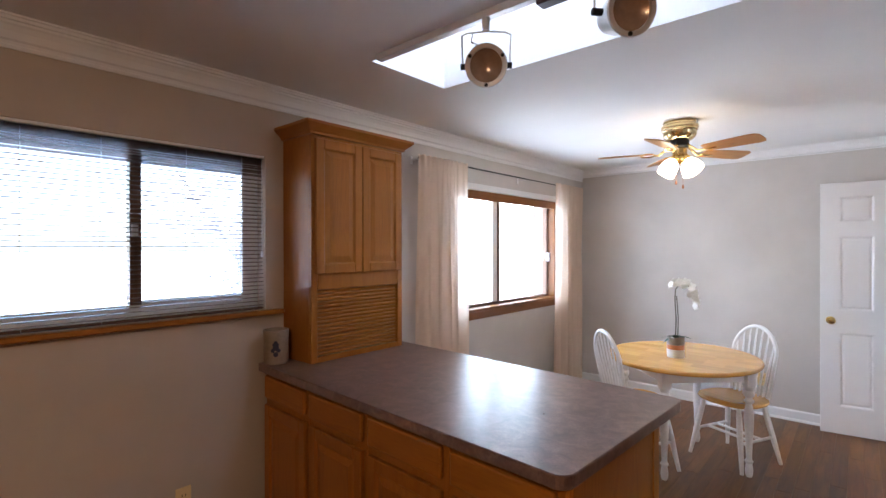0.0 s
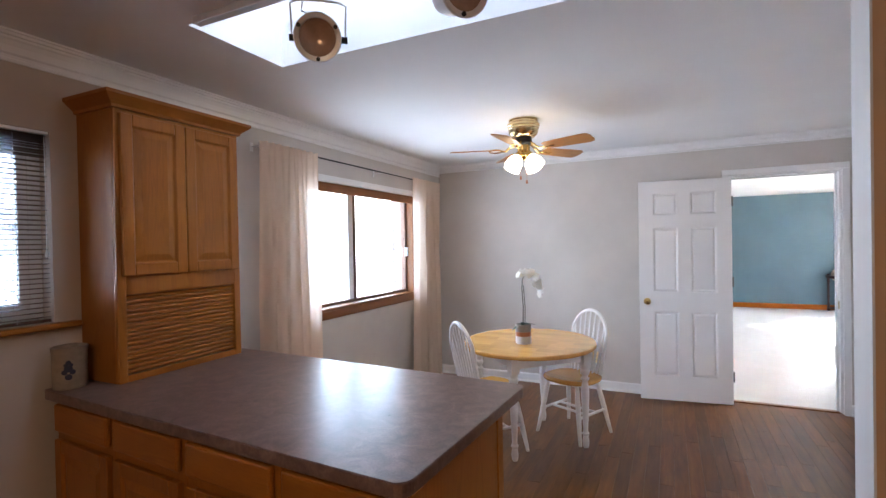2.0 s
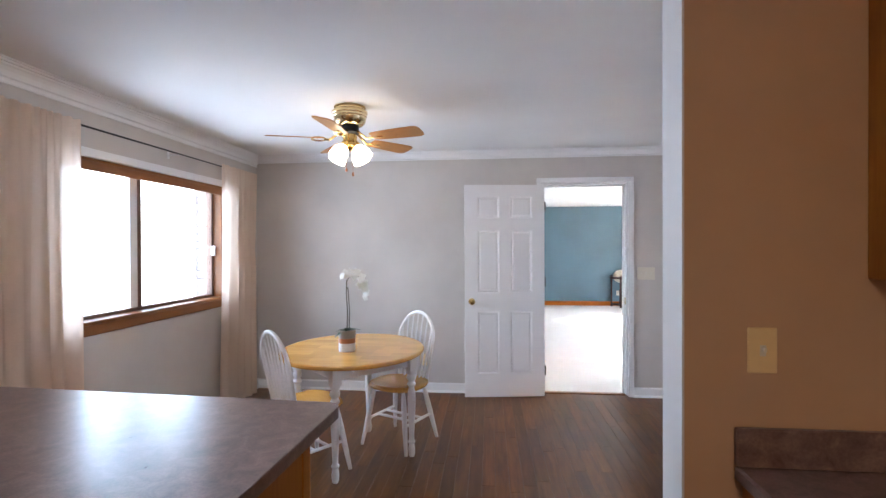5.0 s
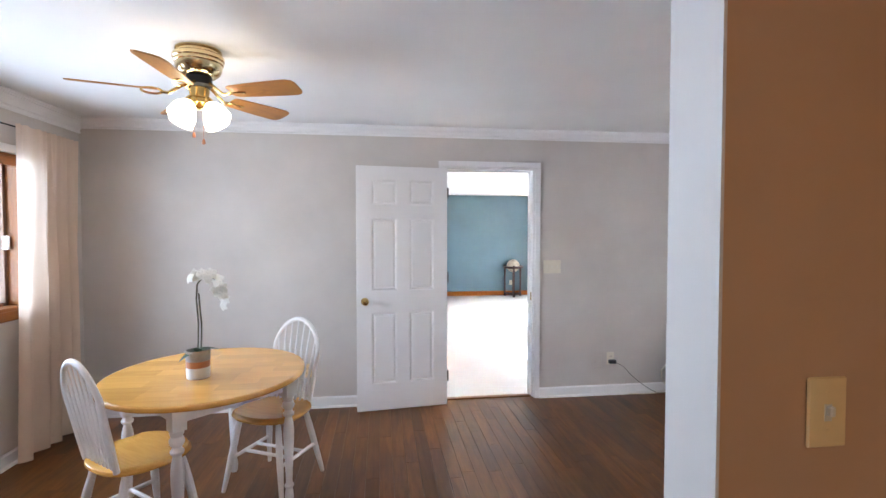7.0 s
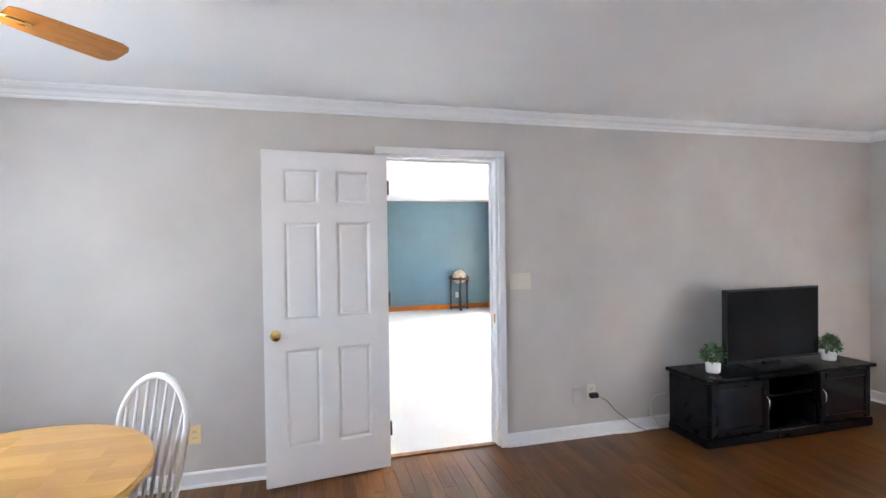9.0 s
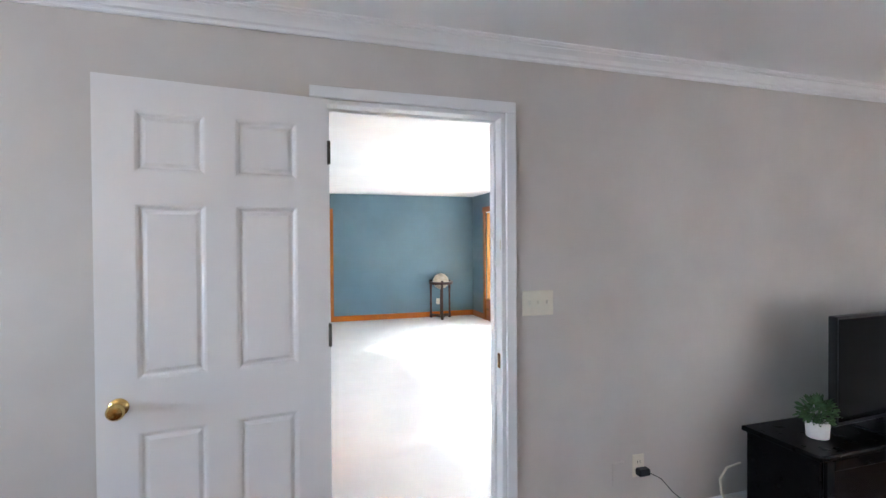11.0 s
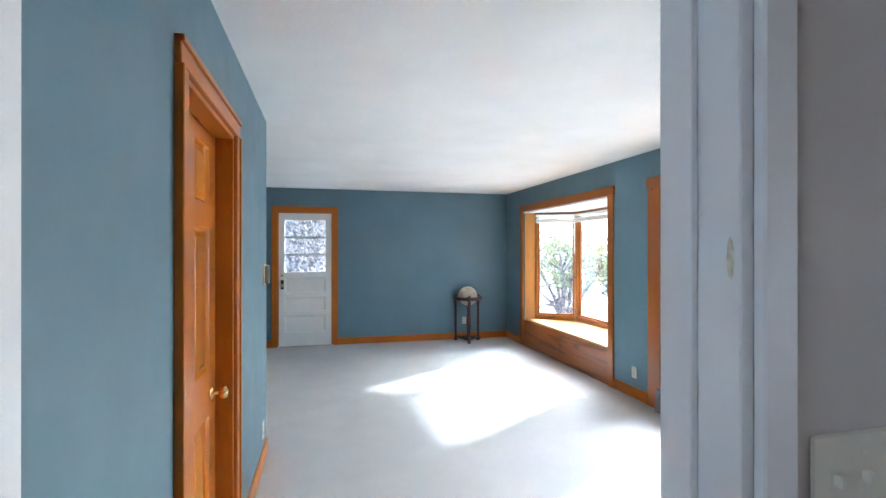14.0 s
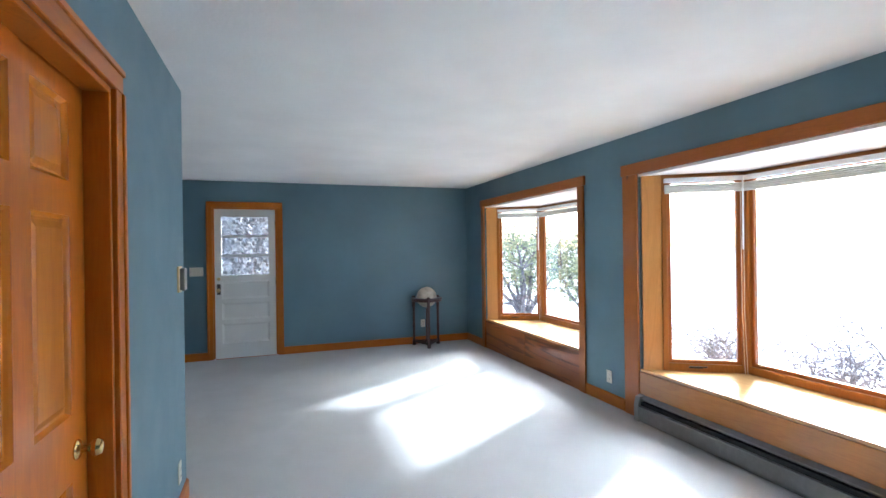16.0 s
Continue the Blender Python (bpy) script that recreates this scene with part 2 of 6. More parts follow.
STONEWARE = plain("beige_stoneware", (0.27, 0.205, 0.15), 0.5, 0, 0.12, 40)
INDIGO = plain("indigo_glaze", (0.025, 0.03, 0.06), 0.3)
GREYPOT = plain("grey_cement_pot", (0.30, 0.28, 0.25), 0.8, 0, 0.1, 60, 0.2)
WHITEPOT = plain("white_ceramic", (0.72, 0.71, 0.69), 0.35, 0, 0.03)
COPPER = plain("copper_band", (0.42, 0.17, 0.075), 0.35, 0.5, 0.1)
PETAL = plain("white_petal", (0.80, 0.79, 0.74), 0.6, 0, 0.06, 60)
LEAF = plain("dark_green_leaf", (0.03, 0.065, 0.035), 0.4, 0, 0.35, 40)
DARKGLASS = plain("dark_cabinet_glass", (0.012, 0.009, 0.009), 0.12, 0, 0.1, 10, 0)
LEAF2 = plain("fresh_green_leaf", (0.095, 0.165, 0.065), 0.6, 0, 0.4, 40)
STEM = plain("olive_stem", (0.09, 0.075, 0.045), 0.6, 0, 0.2)
GLOBEPAPER = plain("antique_globe_map", (0.52, 0.45, 0.33), 0.4, 0, 0.22, 14)
TOGGLE = plain("toggle_plastic", (0.72, 0.68, 0.58), 0.35)
SNOW = plain("snow", (0.86, 0.87, 0.90), 0.8, 0, 0.04, 3, 0.3)
BARK = plain("grey_bark", (0.10, 0.08, 0.065), 0.9, 0, 0.35, 12, 0.5)
SNOWBARK = plain("snow_plastered_bark", (0.42, 0.40, 0.39), 0.9, 0, 0.3, 6, 0.5)
SHRUBLEAF = plain("shrub_leaf", (0.38, 0.385, 0.21), 0.6, 0, 0.5, 9)
SNOWTWIG = plain("snow_laden_twig", (0.36, 0.35, 0.36), 0.9, 0, 0.25, 9)
DRYLEAF = plain("snow_dusted_twig", (0.24, 0.205, 0.20), 0.9, 0, 0.5, 9)
FIR = plain("snow_dusted_fir_needle", (0.40, 0.37, 0.35), 0.8, 0, 0.3, 2.5)
BRICK = plain("weathered_pale_brick", (0.40, 0.33, 0.29), 0.85, 0, 0.3, 18, 0.4)
MORTAR = plain("mortar", (0.36, 0.33, 0.30), 0.9, 0, 0.15)
SHADECLOTH = plain("white_roman_shade", (0.74, 0.73, 0.69), 0.85, 0, 0.05, 30, 0.2)
CORD = plain("pale_cord", (0.62, 0.50, 0.36), 0.8)


def counter_laminate():
    m, n, l, b = material("mauve_brown_laminate", 0.30, 0, 0.38)
    v = coords(n, l)
    a = noise_tex(n, l, v, 14, 6, 0.65, 0.8)
    f = noise_tex(n, l, v, 130, 4, 0.6)
    c = ramp(n, l, a, [(0.30, (0.120, 0.072, 0.062)), (0.5, (0.190, 0.118, 0.099)), (0.72, (0.28, 0.180, 0.150))])
    c = blend(n, l, 0.4, c, ramp(n, l, f, [(0.35, (0.5, 0.45, 0.45)), (0.65, (1, 1, 1))]), "MULTIPLY")
    l.new(c, b.inputs["Base Color"])
    bump(n, l, b, f, 0.10, 0.0006)
    k = n.new("ShaderNodeMapRange")
    k.inputs["To Min"].default_value, k.inputs["To Max"].default_value = 0.24, 0.38
    l.new(a, k.inputs[0])
    l.new(k.outputs[0], b.inputs["Roughness"])
    return m


def carpet_mat():
    m, n, l, b = material("pale_cut_pile_carpet", 0.95, 0, 0.1)
    v = coords(n, l)
    f = noise_tex(n, l, v, 320, 3, 0.7)
    a = noise_tex(n, l, v, 2.2, 5, 0.6, 0.6)
    c = ramp(n, l, f, [(0.3, (0.43, 0.42, 0.405)), (0.7, (0.62, 0.61, 0.595))])
    c = blend(n, l, 0.5, c, ramp(n, l, a, [(0.35, (0.84, 0.84, 0.84)), (0.65, (1, 1, 1))]), "MULTIPLY")
    l.new(c, b.inputs["Base Color"])
    b.inputs["Sheen Weight"].default_value = 0.15
    bump(n, l, b, f, 0.9, 0.004)
    return m


def sheer_cloth():
    m, n, l, b = material("sheer_cream_linen", 0.9, 0, 0.1)
    v = coords(n, l)
    w = noise_tex(n, l, coords(n, l, (900, 900, 60)), 1, 2)
    w2 = noise_tex(n, l, coords(n, l, (60, 60, 900)), 1, 2)
    c = ramp(n, l, blend(n, l, 0.5, w, w2), [(0.3, (0.64, 0.50, 0.39)), (0.7, (0.79, 0.65, 0.53))])
    l.new(c, b.inputs["Base Color"])
    out = n["Material Output"]
    tr, mixer = n.new("ShaderNodeBsdfTranslucent"), n.new("ShaderNodeMixShader")
    tr.inputs[0].default_value = (0.93, 0.79, 0.67, 1)
    mixer.inputs[0].default_value = 0.44
    l.new(b.outputs[0], mixer.inputs[1])
    l.new(tr.outputs[0], mixer.inputs[2])
    see, mix2 = n.new("ShaderNodeBsdfTransparent"), n.new("ShaderNodeMixShader")
    mix2.inputs[0].default_value = 0.03
    l.new(mixer.outputs[0], mix2.inputs[1])
    l.new(see.outputs[0], mix2.inputs[2])
    l.new(mix2.outputs[0], out.inputs[0])
    return m


def glass_mat(name, rough=0.0):
    m, n, l, b = material(name, rough)
    g = n.new("ShaderNodeBsdfGlass")
    g.inputs["Roughness"].default_value, g.inputs["IOR"].default_value = rough, 1.45
    l.new(g.outputs[0], n["Material Output"].inputs[0])
    return m


def glow(name, colour, strength):
    m, n, l, b = material(name, 0.4)
    b.inputs["Base Color"].default_value = (*colour, 1)
    b.inputs["Emission Color"].default_value, b.inputs["Emission Strength"].default_value = (*colour, 1), strength
    return m


def dimming_pane():
    """Skylight dome, snow assumed to dim it: soft light comes through, no clear view."""
    m, n, l, b = material("dimmed_skylight_pane", 0.9)
    t = n.new("ShaderNodeBsdfTranslucent")
    v = noise_tex(n, l, coords(n, l), 3.0, 4)
    l.new(ramp(n, l, v, [(0.3, (0.50, 0.52, 0.55)), (0.7, (0.60, 0.62, 0.64))]), t.inputs[0])
    l.new(t.outputs[0], n["Material Output"].inputs[0])
    return m


DIMPANE = dimming_pane()
KITCHENGLOW = glow("warm_lit_glass_dome", (1.0, 0.75, 0.49), 9.2)
HINGE = plain("blackened_hinge", (0.06, 0.05, 0.04), 0.4, 0.8)
for dim, k in ((SCREEN, 0.12), (DARKGLASS, 0.16), (BLACKWOOD, 0.12), (FLOORWOOD, 0.36), (BLACKPLASTIC, 0.3)):
    dim.node_tree.nodes["Principled BSDF"].inputs["Specular IOR Level"].default_value = k
COUNTER = counter_laminate()
CARPET = carpet_mat()
SHEER = sheer_cloth()
GLASS = glass_mat("window_glass")
LAMPGLASS = glow("lit_frosted_shade", (1.0, 0.86, 0.66), 1.0)


# ---- building helpers ----
def box(bm, x0, x1, y0, y1, z0, z1):
    v = [bm.verts.new((x, y, z)) for x in (x0, x1) for y in (y0, y1) for z in (z0, z1)]
    for f in ((0, 1, 3, 2), (4, 6, 7, 5), (0, 4, 5, 1), (2, 3, 7, 6), (0, 2, 6, 4), (1, 5, 7, 3)):
        bm.faces.new([v[i] for i in f])
    return v


def boxes(*dims):
    bm = bmesh.new()
    for d in dims:
        box(bm, *d)
    return bm


def rod(bm, p0, p1, r0, r1=None, seg=10, caps=True):
    """A tapered round bar between two points."""
    p0, p1 = Vector(p0), Vector(p1)
    r1 = r0 if r1 is None else r1
    q = (p1 - p0).to_track_quat("Z", "Y")
    rings = []
    for p, r in ((p0, r0), (p1, r1)):
        rings.append([bm.verts.new(p + q @ Vector((r * math.cos(a), r * math.sin(a), 0))) for a in (2 * math.pi * i / seg for i in range(seg))])
    for i in range(seg):
        bm.faces.new((rings[0][i], rings[0][(i + 1) % seg], rings[1][(i + 1) % seg], rings[1][i]))
    if caps:
        bm.faces.new(rings[0][::-1])
        bm.faces.new(rings[1])


def tube(bm, pts, r, seg=8, radii=None):
    """A bent round bar through points."""
    pts = [Vector(p) for p in pts]
    rings, up = [], None
    for i, p in enumerate(pts):
        d = (pts[min(i + 1, len(pts) - 1)] - pts[max(i - 1, 0)]).normalized()
        if up is None:
            up = Vector((0, 0, 1)) if abs(d.z) < 0.9 else Vector((1, 0, 0))
        side = d.cross(up).normalized()
        up = side.cross(d).normalized()
        k = radii[i] if radii else r
        rings.append([bm.verts.new(p + k * (math.cos(a) * side + math.sin(a) * up)) for a in (2 * math.pi * j / seg for j in range(seg))])
    for a, b in zip(rings, rings[1:]):
        for i in range(seg):
            bm.faces.new((a[i], a[(i + 1) % seg], b[(i + 1) % seg], b[i]))
    bm.faces.new(rings[0][::-1])
    bm.faces.new(rings[-1])


def lathe(bm, profile, at=(0, 0, 0), seg=24, m=None):
    """A turned shape: profile of (radius, height) round the z axis, moved by m or to at."""
    m = m or Matrix.Translation(at)
    rings = []
    for r, z in profile:
        if r < 1e-5:
            rings.append([bm.verts.new(m @ Vector((0, 0, z)))])
        else:
            rings.append([bm.verts.new(m @ Vector((r * math.cos(a), r * math.sin(a), z))) for a in (2 * math.pi * i / seg for i in range(seg))])
    for a, b in zip(rings, rings[1:]):
        for i in range(seg):
            j = (i + 1) % seg
            if len(a) == 1 and len(b) > 1:
                bm.faces.new((a[0], b[j], b[i]))
            elif len(b) == 1 and len(a) > 1:
                bm.faces.new((a[i], a[j], b[0]))
            elif len(a) > 1:
                bm.faces.new((a[i], a[j], b[j], b[i]))


def prism(bm, outline, axis, a, b):
    """A flat outline of (u, v) drawn out along an axis from a to b. x: (y, z); y: (x, z); z: (x, y)."""
    put = {"x": lambda u, v, w: (w, u, v), "y": lambda u, v, w: (u, w, v), "z": lambda u, v, w: (u, v, w)}[axis]
    ends = [[bm.verts.new(put(u, v, w)) for u, v in outline] for w in (a, b)]
    k = len(outline)
    for i in range(k):
        bm.faces.new((ends[0][i], ends[0][(i + 1) % k], ends[1][(i + 1) % k], ends[1][i]))
    bm.faces.new(ends[0][::-1])
    bm.faces.new(ends[1])


def part(name, bm, mat, parent=None, label="", bevel=0.0, smooth=False, seg=1):
    """One mesh object, under a thing or part if one is given."""
    bmesh.ops.recalc_face_normals(bm, faces=bm.faces)
    if bevel:
        edges = [e for e in bm.edges if len(e.link_faces) == 2 and e.calc_face_angle(0) > 0.6]
        bmesh.ops.bevel(bm, geom=edges, offset=bevel, segments=seg, affect="EDGES", profile=0.5, clamp_overlap=True)
    me = bpy.data.meshes.new(name)
    bm.to_mesh(me)
    bm.free()
    me.materials.append(mat)
    if smooth:
        me.shade_smooth()
        me.set_sharp_from_angle(angle=radians(35))
    ob = new(name, me)
    if parent:
        ob.parent = parent
    if label:
        tagged(ob, label)
    return ob


def thing(name, label, category, at=(0, 0, 0), turn=0.0, group="", kind=""):
    e = new(name)
    e.empty_display_size = 0.1
    e.matrix_world = pose(*at, 0, 0, turn)
    return tagged(e, label, category, group, kind)


def setting(ob, label, category):
    return tagged(ob, label, category, "", "structure")


def wall(name, axis, a, b, u0, u1, z0, z1, mat, holes, label):
    """A wall between two planes of the axis, with openings (u0, u1, z0, z1) through it."""
    bm = bmesh.new()
    cuts = sorted({u0, u1, *(h[0] for h in holes), *(h[1] for h in holes)})
    put = (lambda p, q, r, s: box(bm, a, b, p, q, r, s)) if axis == "x" else (lambda p, q, r, s: box(bm, p, q, a, b, r, s))
    for p, q in zip(cuts, cuts[1:]):
        mine = sorted((h[2], h[3]) for h in holes if h[0] <= p + 1e-6 and h[1] >= q - 1e-6)
        low = z0
        for h0, h1 in mine:
            if h0 > low + 1e-4:
                put(p, q, low, h0)
            low = h1
        if z1 > low + 1e-4:
            put(p, q, low, z1)
    bmesh.ops.remove_doubles(bm, verts=bm.verts, dist=1e-4)
    seen = {}
    bm.verts.index_update()
    for f in list(bm.faces):
        seen.setdefault(tuple(sorted(v.index for v in f.verts)), []).append(f)
    bmesh.ops.delete(bm, geom=[f for k in seen.values() if len(k) > 1 for f in k], context="FACES_ONLY")
    return setting(part(name, bm, mat), label, "wall")


# ---- structure: kitchen and dining room ----
XW, YN, XE, ZC = -2.2, 4.9, 5.1, 2.395          # window wall, door wall, far side wall, ceiling
W1 = (-0.14, 1.02, 1.19, 2.02)                 # kitchen window
W2 = (2.60, 4.26, 1.0, 2.0)                    # dining window
DO = (0.712, 1.53, 0.0, 2.065)                 # doorway to the living room
SKY = (-1.50, 0.02, 1.175, 1.69)                # skylight well
wall("wall_west", "x", XW - 0.15, XW, 1.45, YN, 0, 2.6, GREIGE, [W2], "greige painted wall with the dining window")
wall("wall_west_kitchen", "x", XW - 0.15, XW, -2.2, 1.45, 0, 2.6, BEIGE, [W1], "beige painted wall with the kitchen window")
wall("wall_west_brick", "x", XW - 0.27, XW - 0.152, -3, 5.2, -0.6, 3.0, MORTAR, [(W1[0] - 0.02, W1[1] + 0.02, W1[2] - 0.02, W1[3] + 0.02), (W2[0] - 0.02, W2[1] + 0.02, W2[2] - 0.02, W2[3] + 0.02)], "outer masonry face of the window wall")
wall("wall_north", "y", YN, YN + 0.065, XW - 0.15, XE, 0, 2.6, GREIGE, [DO], "greige painted wall with a doorway")
ED = (1.9, 2.56, 0.0, 2.06)                   # glazed door that lights the family room
wall("wall_east", "x", XE, XE + 0.12, 1.46, YN + 0.065, 0, 2.6, GREIGE, [ED], "greige painted side wall with a glazed door")
wall("wall_partition", "y", 1.463, 1.587, 0.703, XE, 0, ZC, GREIGE, [], "partition between kitchen and family room")
wall("wall_partition_kitchen_face", "y", 1.455, 1.463, 0.703, 3.2, 0, ZC, TAN, [], "tan painted kitchen side of the partition, colour warmed for the light")
wall("wall_partition_end", "x", 0.697, 0.703, 1.452, 1.590, 0, ZC, ENDLIT, [], "partition wall end, greige lightened for the window light")
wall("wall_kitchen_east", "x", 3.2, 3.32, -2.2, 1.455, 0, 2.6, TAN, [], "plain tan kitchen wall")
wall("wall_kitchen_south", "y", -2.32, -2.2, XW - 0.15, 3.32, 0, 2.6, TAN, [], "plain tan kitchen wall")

bm = bmesh.new()
for x0, x1, y0, y1 in ((XW, SKY[0], -2.2, YN), (SKY[1], XE, -2.2, YN), (SKY[0], SKY[1], -2.2, SKY[2]), (SKY[0], SKY[1], SKY[3], YN)):
    box(bm, x0, x1, y0, y1, ZC, ZC + 0.16)
setting(part("ceiling", bm, CEIL), "smooth white painted ceiling with a skylight well", "ceiling")
bm = bmesh.new()
w = 0.02
for d in ((SKY[0] - w, SKY[0], SKY[2] - w, SKY[3] + w), (SKY[1], SKY[1] + w, SKY[2] - w, SKY[3] + w), (SKY[0], SKY[1], SKY[2] - w, SKY[2]), (SKY[0], SKY[1], SKY[3], SKY[3] + w)):
    box(bm, *d, ZC + 0.16, ZC + 0.62)
well = setting(part("skylight_well", bm, CEIL), "white skylight shaft above the counter", "skylight")
pane = part("pane", boxes((SKY[0], SKY[1], SKY[2], SKY[3], ZC + 0.60, ZC + 0.606)), DIMPANE, well, "skylight pane dimmed by an assumed snow cover")
setting(part("floor_base", boxes((XW - 0.1, XE, -2.3, YN + 0.07, -0.12, -0.012)), DARKGAP), "dark subfloor under the planks", "floor")


def crown(name, axis, a, b, wallpos, side, z, tall=0.74, deep=0.8):
    """Stepped crown moulding: wallpos is the wall's plane, side the way into the room."""
    steps = ((0, -0.105), (0.014, -0.105), (0.016, -0.094), (0.010, -0.090), (0.012, -0.080), (0.026, -0.074), (0.028, -0.066), (0.034, -0.050), (0.050, -0.034), (0.060, -0.028), (0.060, -0.020), (0.074, -0.018), (0.076, -0.008), (0.088, -0.006), (0.088, 0), (0, 0))
    bm = bmesh.new()
    prism(bm, [(wallpos + side * deep * u, z + tall * v) for u, v in steps], axis, a, b)
    return setting(part(name, bm, WHITE), "white stepped crown moulding", "crown moulding")


crown("trim_crown_west", "y", -2.2, YN, XW, 1, ZC, 1.12, 0.65)
crown("trim_crown_north", "x", XW, XE, YN, -1, ZC)
crown("trim_crown_east", "y", 1.6, YN, XE, -1, ZC)


def baseboard(name, axis, a, b, wallpos, side, mat, h, label):
    bm = bmesh.new()
    prism(bm, [(wallpos, 0), (wallpos + side * 0.014, 0), (wallpos + side * 0.014, h - 0.012), (wallpos + side * 0.006, h), (wallpos, h)], axis, a, b)
    if h < 0.1:
        prism(bm, [(wallpos + side * 0.0142, 0), (wallpos + side * 0.028, 0), (wallpos + side * 0.024, 0.012), (wallpos + side * 0.0142, 0.018)], axis, a, b)
    return setting(part(name, bm, mat), label, "baseboard")


baseboard("baseboard_west", "y", 1.8, YN, XW, 1, WHITE, 0.092, "white painted baseboard")
baseboard("baseboard_north_a", "x", XW, 0.655, YN, -1, WHITE, 0.092, "white painted baseboard")
baseboard("baseboard_north_b", "x", 1.575, XE, YN, -1, WHITE, 0.092, "white painted baseboard")
baseboard("baseboard_east", "y", 1.6, YN, XE, -1, WHITE, 0.092, "white painted baseboard")

# ---- structure: living room ----
XL, YF, XB, ZL = 0.63, 11.97, 4.02, 2.40       # near left wall, far wall, bay-window wall, ceiling
YE = 8.12                                      # where the near left wall ends
CD = (6.0, 6.81, 0.0, 2.0)                    # closet doorway
FD = (0.355, 1.17, 0.0, 2.045)                 # outer door
B1, B2 = (9.0, 11.27), (5.90, 8.17)            # bays
wall("wall_south_living", "y", YN + 0.067, YN + 0.13, -0.5, XB + 0.15, 0, 2.6, TEAL, [DO], "teal living room face of the doorway wall")
wall("wall_living_west", "x", XL - 0.15, XL, YN + 0.13, YE, 0, 2.6, TEAL, [CD], "teal painted wall with a closet door")
wall("wall_living_return", "y", YE - 0.12, YE, -3.0, XL - 0.15, 0, 2.6, TEAL, [], "teal painted return wall")
wall("wall_living_end", "x", -3.15, -3.0, YE - 0.12, YF, 0, 2.6, TEAL, [], "teal painted end wall")
wall("wall_far", "y", YF, YF + 0.15, -3.15, XB + 0.15, 0, 2.6, TEAL, [FD], "teal painted wall with the outer door")
wall("wall_bay", "x", XB, XB + 0.15, YN + 0.13, YF, 0, 2.6, TEAL, [(*B1, 0.0, 2.05), (*B2, 0.0, 2.05)], "teal painted wall with two bay windows")
setting(part("ceiling_living", boxes((-3.0, XB, YN + 0.13, YF, ZL, ZL + 0.15)), CEIL2), "white textured ceiling", "ceiling")
setting(part("floor_carpet", boxes((-3.0, XB, YN + 0.09, YF, -0.10, 0.006)), CARPET), "pale grey cut pile carpet", "carpet")
setting(part("threshold", boxes((DO[0], DO[1], YN + 0.035, YN + 0.09, -0.1, 0.010)), FLOORWOOD, bevel=0.004), "narrow oak threshold strip", "threshold")
baseboard("baseboard_far_a", "x", 1.245, XB, YF, -1, TRIMX, 0.11, "orange oak baseboard")
baseboard("baseboard_far_b", "x", -3.0, 0.28, YF, -1, TRIMX, 0.11, "orange oak baseboard")
baseboard("baseboard_left_a", "y", 6.905, YE, XL, 1, TRIMY, 0.11, "orange oak baseboard")
baseboard("baseboard_left_b", "y", YN + 0.13, 5.89, XL, 1, TRIMY, 0.11, "orange oak baseboard")
baseboard("baseboard_bay_a", "y", B1[1] + 0.11, YF, XB, -1, TRIMY, 0.11, "orange oak baseboard")
baseboard("baseboard_bay_b", "y", B2[1] + 0.19, B1[0] - 0.1, XB, -1, TRIMY, 0.11, "orange oak baseboard")


# ---- doors ----
def casing(name, axis, plane, side, u0, u1, ztop, mats, w=0.07, t=0.018, label="", head=0.0, band=True):
    """Door casing with a stepped profile round an opening; mats: upright, lengthwise."""
    e = thing(name, label, "door casing", kind="structure")
    out = plane + side * t
    lo, hi = sorted((plane, out))
    lo2, hi2 = sorted((plane, plane + side * (t + 0.008)))
    def piece(nm, a0, a1, z0, z1, mat):
        bm = bmesh.new()
        (box(bm, a0, a1, lo, hi, z0, z1) if axis == "y" else box(bm, lo, hi, a0, a1, z0, z1))
        return part(nm, bm, mat, e, bevel=0.003)
    piece("side_casing", u0 - w, u0 - 0.0005, 0, ztop, mats[0])
    piece("side_casing", u1 + 0.0005, u1 + w, 0, ztop, mats[0])
    piece("head_casing", u0 - w - head, u1 + w + head, ztop + 0.001, ztop + w, mats[1])
    for a0, a1, z0, z1, mat in ((u0 - w - 0.003, u0 - w + 0.02, 0, ztop, mats[0]), (u1 + w - 0.02, u1 + w + 0.003, 0, ztop, mats[0]), (u0 - w - head, u1 + w + head, ztop + w - 0.02, ztop + w + 0.003, mats[1])) if band else ():
        bm = bmesh.new()
        (box(bm, a0, a1, lo2, hi2, z0, z1) if axis == "y" else box(bm, lo2, hi2, a0, a1, z0, z1))
        part("back_band", bm, mat, e, bevel=0.003)
    return e


